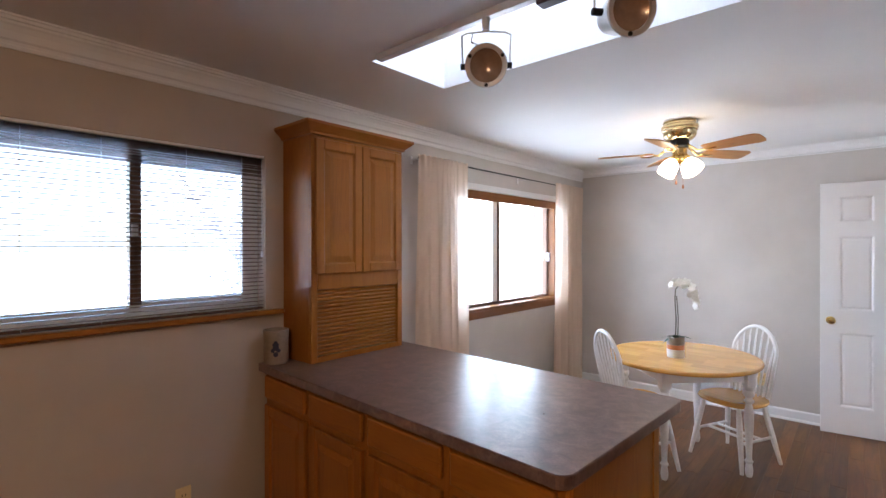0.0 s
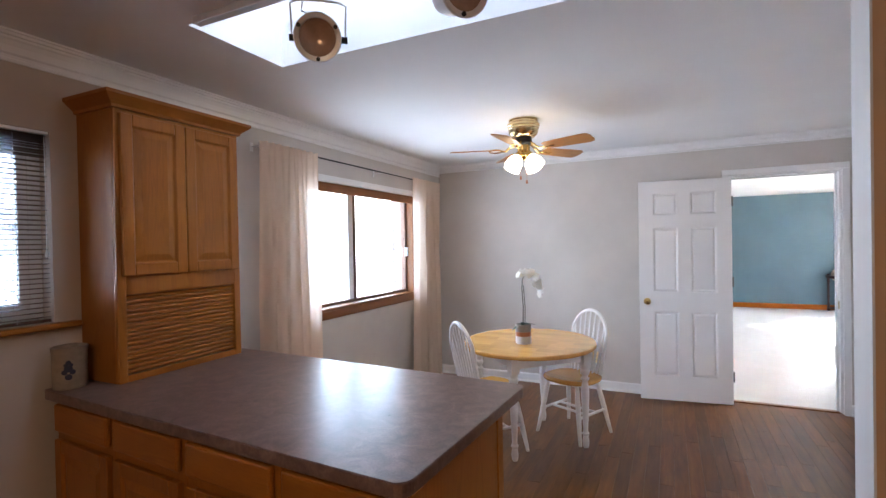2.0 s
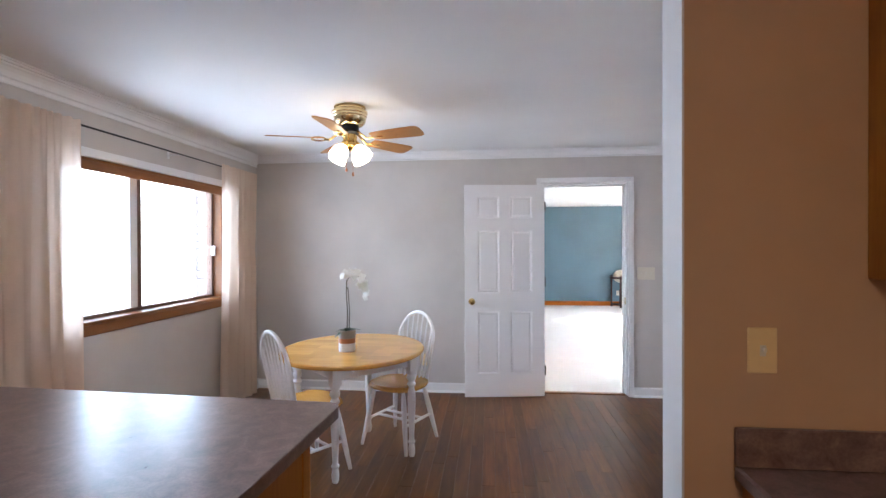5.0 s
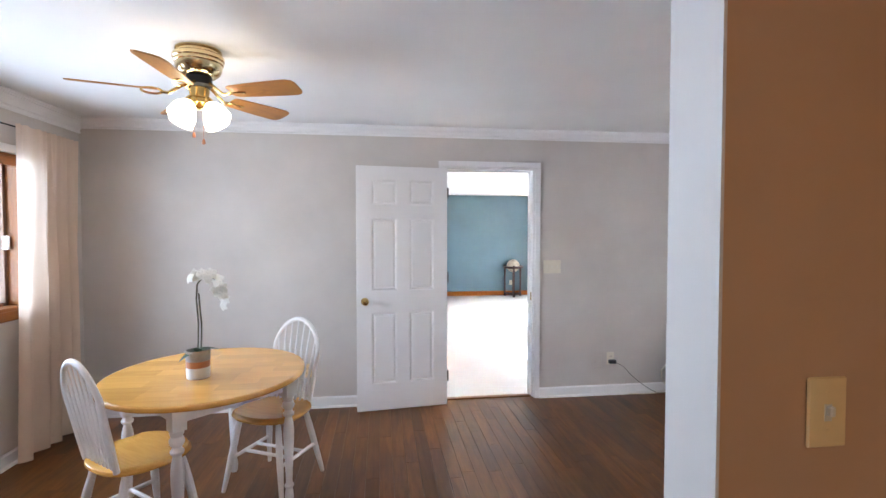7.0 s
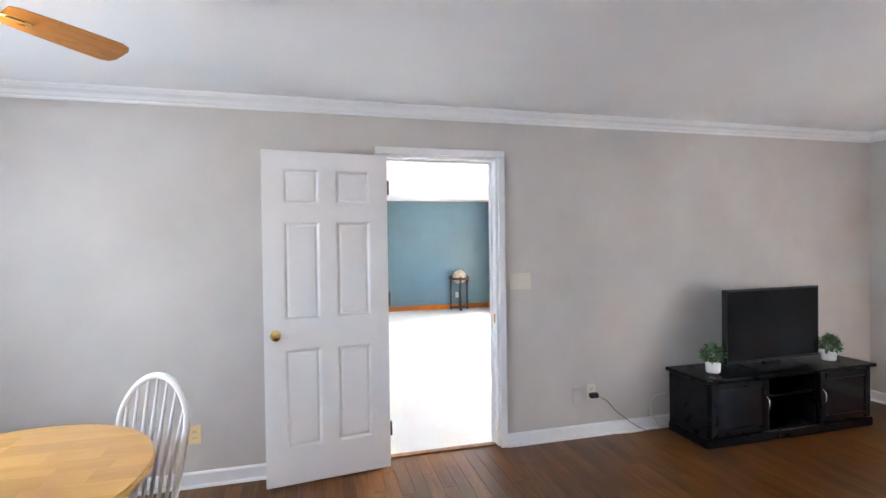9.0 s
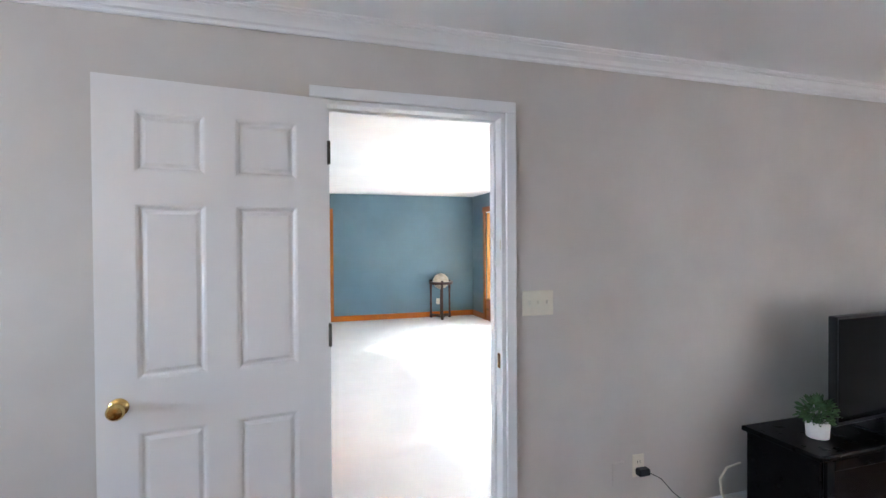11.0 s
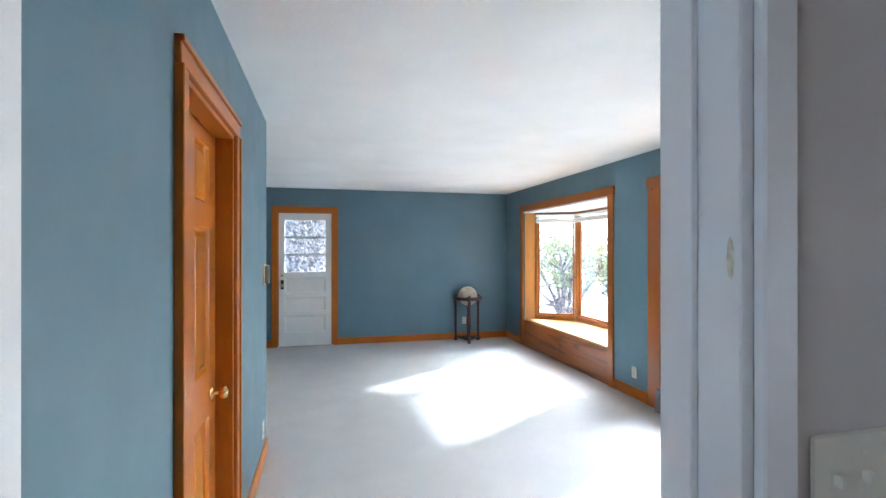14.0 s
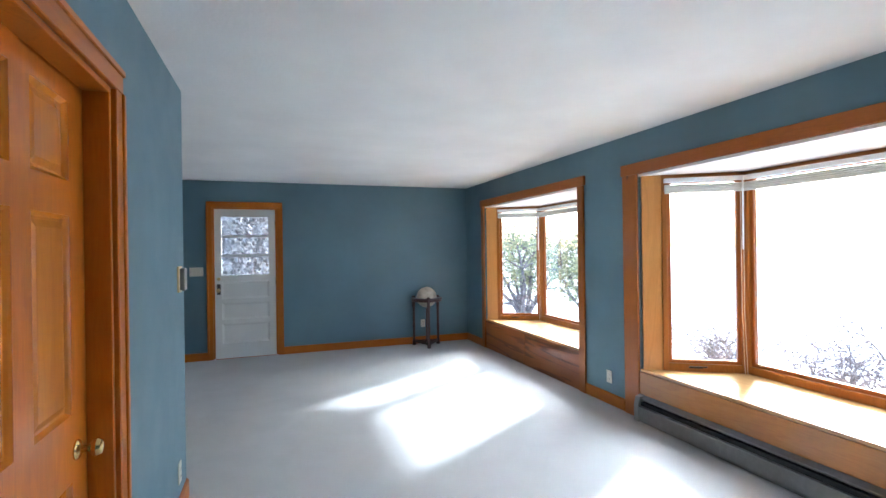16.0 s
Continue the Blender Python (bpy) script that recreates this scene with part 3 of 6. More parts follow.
def six_panel(name, w, h, mat, mat2, knob_at, label, hinges=(), t=0.035, panels=((0.115, 0.33), (0.43, 0.645)), rows=((0.22, 0.82), (1.0, 1.60), (1.71, 1.92)), knob_mat=BRASS, deep=False):
    """Panelled door leaf: x along the width from the hinge, y the thickness, z up."""
    e = thing(name, label, "door", kind="structure")
    bm = bmesh.new()
    xs = [0, *[v for p in panels for v in p], w]
    for a, b in ((xs[0], xs[1]), (xs[2], xs[3]), (xs[4], xs[5])) if len(panels) == 2 else ((xs[0], xs[1]), (xs[2], xs[3])):
        box(bm, a, b, -t, 0, 0, h)
    zs = [0, *[v for r in rows for v in r], h]
    for a, b in panels:
        for z0, z1 in zip(zs[::2], zs[1::2]):
            box(bm, a, b, -t, 0, z0, z1)
    part("leaf", bm, mat, e)
    for a, b in panels:
        for z0, z1 in rows:
            bm = bmesh.new()
            d, s = 0.009, 0.012
            pts = ((0.0, -0.0005), (0.009, -0.003), (0.016, -d), (0.021, -d), (0.021 + s, -0.004))
            if deep:
                pts = ((0.0, -0.001), (0.006, -0.006), (0.012, -0.013), (0.020, -0.013), (0.040, -0.006))
            for side in (0, 1):
                rings = []
                for off, y in pts:
                    yy = y if side == 0 else -t - y
                    rings.append([bm.verts.new((x, yy, z)) for x, z in ((a + off, z0 + off), (b - off, z0 + off), (b - off, z1 - off), (a + off, z1 - off))])
                for r, q in zip(rings, rings[1:]):
                    for i in range(4):
                        bm.faces.new((r[i], r[(i + 1) % 4], q[(i + 1) % 4], q[i]))
                bm.faces.new(rings[-1])
            part("panel", bm, mat2, e)
    kx, kz = knob_at
    for s in (1, -1):
        y = 0 if s == 1 else -t
        m = Matrix.Translation((kx, y, kz)) @ Matrix.Rotation(-s * math.pi / 2, 4, "X")
        bm = bmesh.new()
        lathe(bm, [(0, 0), (0.031, 0), (0.031, 0.004), (0.026, 0.009), (0.012, 0.012), (0.010, 0.03), (0.016, 0.036), (0.026, 0.046), (0.028, 0.056), (0.022, 0.066), (0.010, 0.070), (0, 0.0705)], m=m)
        part("door_knob", bm, knob_mat, e, "polished brass knob", smooth=True)
    for hz in hinges:
        bm = bmesh.new()
        rod(bm, (-0.006, 0.004, hz - 0.045), (-0.006, 0.004, hz + 0.045), 0.0065)
        box(bm, -0.0125, -0.0005, -0.028, -0.003, hz - 0.044, hz + 0.044)
        part("hinge", bm, HINGE, e, "blackened steel hinge", smooth=True)
    return e


def jamb(name, axis, a, b, u0, u1, z1, mat, t=0.02):
    """Door lining: two side boards, a head board and the stop beads."""
    e = thing(name, "door jamb with a stop bead", "door jamb", kind="structure")
    def board(nm, p, q, r, s, lo, hi):
        part(nm, boxes((p, q, lo, hi, r, s) if axis == "y" else (lo, hi, p, q, r, s)), mat, e, bevel=0.002)
    for p, q in ((u0, u0 + t), (u1 - t, u1)):
        board("side_jamb", p, q, 0.013, z1 - t, a, b)
    board("head_jamb", u0, u1, z1 - t, z1, a, b)
    mid = (a + b) / 2
    lo, hi = (mid - 0.005, mid + 0.03) if axis == "y" else (mid - 0.03, mid + 0.005)
    for p, q in ((u0 + t, u0 + t + 0.012), (u1 - t - 0.012, u1 - t)):
        board("stop_bead", p, q, 0.013, z1 - t, lo, hi)
    board("stop_bead", u0 + t + 0.012, u1 - t - 0.012, z1 - t - 0.012, z1 - t, lo, hi)
    return e


casing("door_casing_dining", "y", YN, -1, DO[0], DO[1], 2.068, (WHITE, WHITE), 0.05, 0.018, "white painted casing of the doorway", 0.0, False)
jamb("door_jamb_dining", "y", YN - 0.004, YN + 0.134, DO[0], DO[1], 2.068, WHITE)
door = six_panel("door_1", 0.765, 2.03, DOORWHITE, DOORWHITE, (0.70, 0.915), "white painted six panel door standing open against the wall", (0.25, 1.10, 1.82))
door.matrix_world = pose(0.726, 4.806, 0.012, 0, 0, 180 + 7.0)
strike = setting(part("strike_plate", boxes((DO[1] - 0.022, DO[1] - 0.0185, YN + 0.015, YN + 0.045, 0.885, 0.955)), BRASS, bevel=0.001), "small brass strike plate in the door jamb", "strike plate")

casing("door_casing_closet", "x", XL, 1, CD[0], CD[1], 2.0, (TRIM, TRIMY), 0.08, 0.02, "orange oak casing of the closet door")
jamb("door_jamb_closet", "x", XL - 0.154, XL + 0.004, CD[0], CD[1], 2.0, TRIM)
door = six_panel("door_2", 0.766, 1.965, TRIM, TRIMPANEL, (0.085, 0.835), "closed orange oak six panel closet door", (), 0.035, ((0.118, 0.355), (0.455, 0.685)), ((0.20, 0.75), (0.95, 1.55), (1.655, 1.895)), deep=True)
door.matrix_world = pose(XL - 0.07, CD[1] - 0.022, 0.012, 0, 0, -90)

casing("door_casing_outer", "y", YF, -1, FD[0], FD[1], 2.045, (TRIM, TRIMX), 0.072, 0.02, "orange oak casing of the outer door")
jamb("door_jamb_outer", "y", YF - 0.003, YF + 0.14, FD[0], FD[1], 2.045, TRIM)


def outer_door():
    e = thing("door_3", "off-white outer door with three glass lites and panels below", "door", (FD[0] + 0.022, YF + 0.055, 0.012), kind="structure")
    w, h, t = 0.768, 2.01, 0.044
    g0, g1, gz0, gz1 = 0.085, 0.68, 1.12, 1.905
    rows = ((0.20, 0.46), (0.52, 0.74), (0.80, 1.03))
    bm = bmesh.new()
    for a, b in ((0, 0.085), (0.68, w)):
        box(bm, a, b, -t, 0, 0, h)
    for z0, z1 in ((0, 0.20), (0.46, 0.52), (0.74, 0.80), (1.03, 1.12), (1.905, h)):
        box(bm, 0.085, 0.68, -t, 0, z0, z1)
    part("leaf", bm, DOORCREAM, e)
    for z0, z1 in rows:
        bm = boxes((0.085, 0.68, -t + 0.018, -0.014, z0, z1))
        rings = []
        for off, y in ((0.0, -t), (0.006, -t + 0.010), (0.022, -t + 0.016), (0.026, -t + 0.0178)):
            rings.append([bm.verts.new(v) for v in ((0.085 + off, y, z0 + off), (0.68 - off, y, z0 + off), (0.68 - off, y, z1 - off), (0.085 + off, y, z1 - off))])
        for r, q in zip(rings, rings[1:]):
            for i in range(4):
                bm.faces.new((r[i], r[(i + 1) % 4], q[(i + 1) % 4], q[i]))
        part("panel", bm, DOORCREAM, e)
    for i in range(3):
        z0 = gz0 + i * (gz1 - gz0) / 3
        if i:
            part("muntin", boxes((g0, g1, -t + 0.006, -0.006, z0 - 0.016, z0 + 0.016)), DOORCREAM, e)
        p = part("pane", boxes((g0, g1, -0.025, -0.021, z0, z0 + (gz1 - gz0) / 3)), GLASS, e)
        p.visible_shadow = False
    part("lock_plate", boxes((0.025, 0.07, -t - 0.006, -t, 0.86, 1.0)), HINGE, e, "dark metal lock plate", bevel=0.002)
    bm = bmesh.new()
    lathe(bm, [(0, 0), (0.012, 0), (0.012, 0.03), (0.026, 0.04), (0.026, 0.055), (0, 0.06)], m=Matrix.Translation((0.047, -t - 0.006, 0.92)) @ Matrix.Rotation(math.pi / 2, 4, "X"))
    part("door_knob", bm, ANTIQUE, e, "dark brass knob", smooth=True)
    bm = bmesh.new()
    lathe(bm, [(0, 0), (0.024, 0), (0.022, 0.01), (0, 0.012)], m=Matrix.Translation((0.047, -t, 1.07)) @ Matrix.Rotation(math.pi / 2, 4, "X"))
    part("deadbolt", bm, ANTIQUE, e, "round deadbolt", smooth=True)
    for hz in (0.25, 1.03, 1.80):
        bm = bmesh.new()
        rod(bm, (w + 0.003, -t - 0.004, hz - 0.05), (w + 0.003, -t - 0.004, hz + 0.05), 0.008)
        part("hinge", bm, ANTIQUE, e, smooth=True)


DOORCREAM = paint("cream_door_paint", (0.76, 0.755, 0.71), 0.45, 140, 0.08, 0.03)
outer_door()
setting(part("door_sill_outer", boxes((FD[0] + 0.021, FD[1] - 0.021, YF - 0.002, YF + 0.15, -0.02, 0.0118)), TRIMX, bevel=0.002), "oak sill under the outer door", "door sill")


# ---- windows ----
def window_pane(parent, dims):
    p = part("pane", boxes(dims), GLASS, parent)
    p.visible_shadow = False
    return p


def kitchen_window():
    y0, y1, z0, z1 = W1
    e = thing("window_1", "pale framed sliding kitchen window", "window", kind="structure")
    xa, xb = XW - 0.14, XW - 0.085
    ym = 0.43
    part("frame", boxes((xa, xb, y0, y0 + 0.05, z0, z1), (xa, xb, y1 - 0.05, y1, z0, z1), (xa, xb, y0 + 0.05, y1 - 0.05, z0, z0 + 0.07), (xa, xb, y0 + 0.05, y1 - 0.05, z1 - 0.085, z1)), VINYL, e, bevel=0.002)
    part("meeting_stile", boxes((xa + 0.005, xb + 0.004, ym - 0.024, ym + 0.024, z0 + 0.07, z1 - 0.085)), ALU, e, bevel=0.002)
    part("sash", boxes((xa + 0.03, xb - 0.002, ym + 0.024, y1 - 0.05, z0 + 0.07, z0 + 0.09), (xa + 0.03, xb - 0.002, ym + 0.024, y1 - 0.05, z1 - 0.105, z1 - 0.085), (xa + 0.03, xb - 0.002, y1 - 0.085, y1 - 0.05, z0 + 0.09, z1 - 0.105)), VINYL, e, "pale sliding sash", bevel=0.002)
    part("latch", boxes((xb + 0.004, xb + 0.016, ym - 0.02, ym + 0.008, 1.57, 1.63)), VINYL, e, bevel=0.003)
    window_pane(e, (xa + 0.02, xa + 0.024, y0 + 0.05, ym - 0.024, z0 + 0.07, z1 - 0.085))
    window_pane(e, (xa + 0.034, xa + 0.038, ym + 0.024, y1 - 0.085, z0 + 0.09, z1 - 0.105))
    setting(part("window_sill_kitchen", boxes((XW - 0.084, XW + 0.045, y0 - 0.08, y1 + 0.09, z0 - 0.026, z0 - 0.001)), OAKY, bevel=0.006), "honey oak sill under the kitchen window", "window sill")
    b = thing("venetian_blind", "dark brown slatted blind lowered over the window", "blind", (XW - 0.016, 0, 0))
    part("head_rail", boxes((-0.02, 0.014, y0 + 0.004, y1 - 0.004, z1 - 0.016, z1 - 0.002)), VINYL, b, "white head rail", bevel=0.002)
    part("bottom_rail", boxes((-0.013, 0.013, y0 + 0.008, y1 - 0.008, z0 + 0.004, z0 + 0.016)), SLAT, b, bevel=0.003)
    bm = bmesh.new()
    tilt = 0.12
    prism(bm, [(0.0125 * s * math.cos(tilt), 0.0125 * s * math.sin(tilt) + c) for s, c in ((-1, 0), (0, 0.0036), (1, 0), (1, -0.0005), (0, 0.0026), (-1, -0.0005))], "y", y0 + 0.008, y1 - 0.008)
    first = part("slat", bm, SLAT, b, smooth=True)
    k = 36
    zz = [z0 + 0.024 + i * (z1 - 0.05 - z0 - 0.024) / k for i in range(k + 1)]
    zz += [z1 - 0.05 + 0.0055 * i for i in range(1, 7)] + [z1 - 0.05 - 0.0115 * i for i in range(1, 6)]
    first.location.z = zz[0]
    for z in zz[1:]:
        o = new("slat", first.data)
        o.parent, o.location = b, (0, 0, z)
    for y in (0.02, 0.28, 0.62, 0.89):
        bm = bmesh.new()
        for x in (-0.0135, 0.0135):
            rod(bm, (x, y, z0 + 0.01), (x, y, z1 - 0.03), 0.0009, seg=5)
        part("ladder_cord", bm, VINYL, b)
    bm = bmesh.new()
    rod(bm, (0.035, y1 - 0.03, z1 - 0.03), (0.035, y1 - 0.03, 1.50), 0.0014, seg=6)
    lathe(bm, [(0, 0.03), (0.004, 0.028), (0.008, 0.01), (0.006, 0), (0, 0)], (0.035, y1 - 0.03, 1.475), 10)
    part("pull_cord", bm, VINYL, b, "white pull cord with a tassel")


kitchen_window()


def dining_window():
    y0, y1, z0, z1 = W2
    e = thing("window_2", "oak trimmed sliding window with white sashes", "window", kind="structure")
    xa, xb = XW - 0.13, XW - 0.075
    ym = 3.33
    part("jamb", boxes((XW - 0.14, XW + 0.004, y0, y0 + 0.02, z0, z1), (XW - 0.14, XW + 0.004, y1 - 0.02, y1, z0, z1)), SILLWOODZ, e, bevel=0.002)
    part("head", boxes((XW - 0.14, XW + 0.003, y0 + 0.02, y1 - 0.02, z1 - 0.02, z1), (XW - 0.012, XW + 0.006, y0 + 0.02, y1 - 0.02, z1 - 0.075, z1 - 0.02)), SILLWOOD, e, bevel=0.002)
    part("window_sill", boxes((XW - 0.14, XW + 0.02, y0 - 0.03, y1 + 0.02, z0 - 0.012, z0 + 0.012), (XW + 0.001, XW + 0.016, y0 - 0.02, y1 + 0.01, z0 - 0.075, z0 - 0.012)), SILLWOOD, e, bevel=0.003)
    part("top_casing", boxes((XW + 0.001, XW + 0.022, y0 - 0.05, y1 + 0.05, z1 + 0.001, z1 + 0.055)), WHITE, e, "white painted head board", bevel=0.003)
    part("frame", boxes((xa, xb, y0 + 0.02, y0 + 0.05, z0 + 0.012, z1 - 0.02), (xa, xb, y1 - 0.045, y1 - 0.02, z0 + 0.012, z1 - 0.02), (xa, xb, y0 + 0.05, y1 - 0.045, z0 + 0.012, z0 + 0.035), (xa, xb, y0 + 0.05, y1 - 0.045, z1 - 0.05, z1 - 0.02)), ALU, e, bevel=0.002)
    part("sash", boxes((xa + 0.004, xb - 0.012, ym - 0.075, ym - 0.006, z0 + 0.035, z1 - 0.05)), VINYL, e, bevel=0.002)
    part("meeting_stile", boxes((xa + 0.016, xb + 0.006, ym - 0.006, ym + 0.012, z0 + 0.035, z1 - 0.05)), ALU, e, bevel=0.002)
    part("latch", boxes((xb - 0.01, xb + 0.03, y1 - 0.05, y1 - 0.03, 1.38, 1.47)), VINYL, e, "white sash latch", bevel=0.006)
    window_pane(e, (xa + 0.014, xa + 0.018, y0 + 0.05, ym - 0.075, z0 + 0.035, z1 - 0.05))
    window_pane(e, (xa + 0.030, xa + 0.034, ym + 0.012, y1 - 0.045, z0 + 0.035, z1 - 0.05))


dining_window()


def bay(name, y0, y1, label, heater):
    """A bay with slanting side lights, a window seat and pine casing."""
    xo, run = 4.70, 0.43
    zs, zh = 0.42, 2.05
    e = thing(name, label, "bay window", kind="structure")
    w = 0.095
    part("side_casing", boxes((XB - 0.022, XB - 0.001, y1, y1 + w + (0.075 if heater else 0.0), 0.0, zh)), PINE, e, bevel=0.003)
    part("side_casing", boxes((XB - 0.022, XB - 0.001, y0 - w, y0, 0.0, zh)), PINE, e, bevel=0.003)
    part("head_casing", boxes((XB - 0.026, XB - 0.001, y0 - w - 0.02, y1 + w + (0.09 if heater else 0.02), zh, zh + 0.095)), PINEY, e, bevel=0.003)
    out = [(XB + 0.001, y0), (XB + 0.001, y1), (xo, y1 - run), (xo, y0 + run)]
    bm = bmesh.new()
    prism(bm, out, "z", zs - 0.022, zs)
    part("seat_board", bm, SEATPLY, e, "varnished golden plywood window seat", bevel=0.003)
    bm = bmesh.new()
    prism(bm, out, "z", zh - 0.02, zh + 0.05)
    part("bay_ceiling", bm, CEIL, e, "white painted bay soffit")
    if heater:
        part("seat_front", boxes((XB - 0.012, XB + 0.02, y0, y1, 0.0, zs - 0.023)), FRONTPLY, e, "golden plywood seat front", bevel=0.002)
    else:
        for a, b in ((y0, (y0 + y1) / 2 - 0.002), ((y0 + y1) / 2 + 0.002, y1)):
            part("seat_front", boxes((XB - 0.004, XB + 0.02, a, b, 0.0, zs - 0.023)), FIGURED, e, "orange stained plywood seat front", bevel=0.002)
    bm = bmesh.new()
    prism(bm, [(XB + 0.021, y0), (XB + 0.021, y1), (xo + 0.04, y1 - run + 0.02), (xo + 0.04, y0 + run - 0.02)], "z", -0.7, zs - 0.024)
    part("bay_base", bm, BRICK, e, "brick base of the bay")

    def light(p, q, panel0, panel1):
        """One framed light between two plan points; panels of plywood at its ends."""
        p, q = Vector((*p, 0)), Vector((*q, 0))
        d = q - p
        n = d.length
        m = Matrix.Translation(p) @ Matrix.Rotation(math.atan2(d.y, d.x), 4, "Z")
        f0, f1 = zs, zh - 0.02
        for a, b in ((0, panel0), (n - panel1, n)):
            if b - a > 0.01:
                bm = boxes((a, b, -0.02, 0.04, f0, f1))
                bm.transform(m)
                part("side_panel", bm, BIRCH, e, "golden plywood side panel")
        a, b, k = panel0, n - panel1, 0.042
        bm = boxes((a, a + k, -0.03, 0.045, f0, f1), (b - k, b, -0.03, 0.045, f0, f1), (a + k, b - k, -0.03, 0.045, f0, f0 + k + 0.02), (a + k, b - k, -0.03, 0.045, f1 - k, f1))
        bm.transform(m)
        fr = part("window_frame", bm, OAK, e, "orange oak window frame", bevel=0.003)
        j = 0.03
        a, b, g0, g1 = a + k, b - k, f0 + k + 0.02, f1 - k
        bm = boxes((a, a + j, -0.008, 0.03, g0, g1), (b - j, b, -0.008, 0.03, g0, g1), (a + j, b - j, -0.008, 0.03, g0, g0 + j), (a + j, b - j, -0.008, 0.03, g1 - j, g1))
        bm.transform(m)
        part("sash", bm, PINE, fr, bevel=0.002)
        bm = boxes((a + j, b - j, 0.008, 0.014, g0 + j, g1 - j))
        bm.transform(m)
        pn = part("pane", bm, GLASS, fr)
        pn.visible_shadow = False
        # pleated shade drawn up under the head: rail above, stack below
        bm = boxes((a - 0.025, b + 0.025, -0.075, -0.032, f1 - 0.070, f1 - 0.034))
        bm.transform(m)
        rail = part("shade_rail", bm, VINYL, e, "white shade head rail", bevel=0.004)
        bm = bmesh.new()
        for i in range(4):
            z = f1 - 0.086 - 0.014 * i
            prism(bm, [(-0.036, z), (-0.068, z - 0.002), (-0.074, z - 0.007), (-0.068, z - 0.0125), (-0.036, z - 0.0138)], "x", a - 0.02, b + 0.02)
        box(bm, a - 0.02, b + 0.02, -0.07, -0.036, f1 - 0.156, f1 - 0.1425)
        bm.transform(m)
        part("pleated_shade", bm, SHADECLOTH, rail, "white pleated shade stacked up")
        if n > 1.2:
            bm = bmesh.new()
            rod(bm, (a + 0.0, -0.08, f1 - 0.05), (a + 0.0, -0.082, f1 - 0.62), 0.006, seg=8)
            bm.transform(m)
            part("wand", bm, VINYL, rail, "white tilt wand", smooth=True)
        if n < 1.2:
            bm = boxes((n / 2 - 0.05, n / 2 + 0.05, -0.05, -0.03, f0 + 0.03, f0 + 0.045))
            rod(bm, (n / 2 + 0.02, -0.045, f0 + 0.04), (n / 2 + 0.075, -0.075, f0 + 0.05), 0.006)
            bm.transform(m)
            part("crank", bm, HINGE, fr, "bronze casement crank", bevel=0.001)
        bm = bmesh.new()
        for s in (0.012, 0.03):
            tube(bm, [(b + 0.02 - s, -0.05, f1 - 0.1), (b + 0.02 - s, -0.052, f0 + 0.5), (b + 0.03 - s, -0.06, f0 + 0.1), (b + 0.03 - s, -0.07, f0 + 0.006)], 0.0022, 6)
        bm.transform(m)
        part("pull_cord", bm, CORD, e, "pale pull cord")

    # corners run so that the room lies at negative local y
    light((XB + 0.02, y1 - 0.012), (xo, y1 - run), 0.15, 0.0)
    light((xo, y1 - run), (xo, y0 + run), 0.0, 0.0)
    light((xo, y0 + run), (XB + 0.02, y0 + 0.012), 0.0, 0.15)
    bm = bmesh.new()
    prism(bm, [(XB + 0.16, y0 - 0.15), (XB + 0.16, y1 + 0.15), (xo + 0.15, y1 - run + 0.1), (xo + 0.15, y0 + run - 0.1)], "z", zh + 0.06, zh + 0.14)
    part("bay_roof", bm, SNOW, e, "snow covered bay roof")
    return e


bay("window_bay_1", *B1, "pine cased bay window with a window seat", False)
bay("window_bay_2", *B2, "pine cased bay window above a baseboard heater", True)


def glazed_door():
    y0, y1, z0, z1 = ED
    e = thing("window_3", "white framed sliding glass door of the family room", "glass door", kind="structure")
    ym, k = (y0 + y1) / 2, 0.06
    for a, b, x in ((y0, ym + 0.03, XE + 0.02), (ym - 0.03, y1, XE + 0.065)):
        bm = boxes((x, x + 0.04, a, a + k, z0, z1), (x, x + 0.04, b - k, b, z0, z1), (x, x + 0.04, a + k, b - k, z0, z0 + 0.09), (x, x + 0.04, a + k, b - k, z1 - k, z1))
        part("sash", bm, VINYL, e, bevel=0.003)
        window_pane(e, (x + 0.018, x + 0.023, a + k, b - k, z0 + 0.09, z1 - k))


glazed_door()


# ---- worn patch on the door jamb ----
bm = bmesh.new()
rnd = random.Random(6)
ring = [(0.0055 * (0.8 + 0.25 * rnd.random()) * math.cos(a), 0.026 * (0.8 + 0.3 * rnd.random()) * math.sin(a)) for a in (2 * math.pi * i / 30 for i in range(30))]
prism(bm, [(YN + 0.010 + u, 1.462 + v) for u, v in ring], "x", DO[1] - 0.0206, DO[1] - 0.0200)
setting(part("worn_patch", bm, plain("bare_worn_wood", (0.68, 0.62, 0.50), 0.7, 0, 0.3, 60)), "worn bare wood patch on the white jamb", "worn patch")


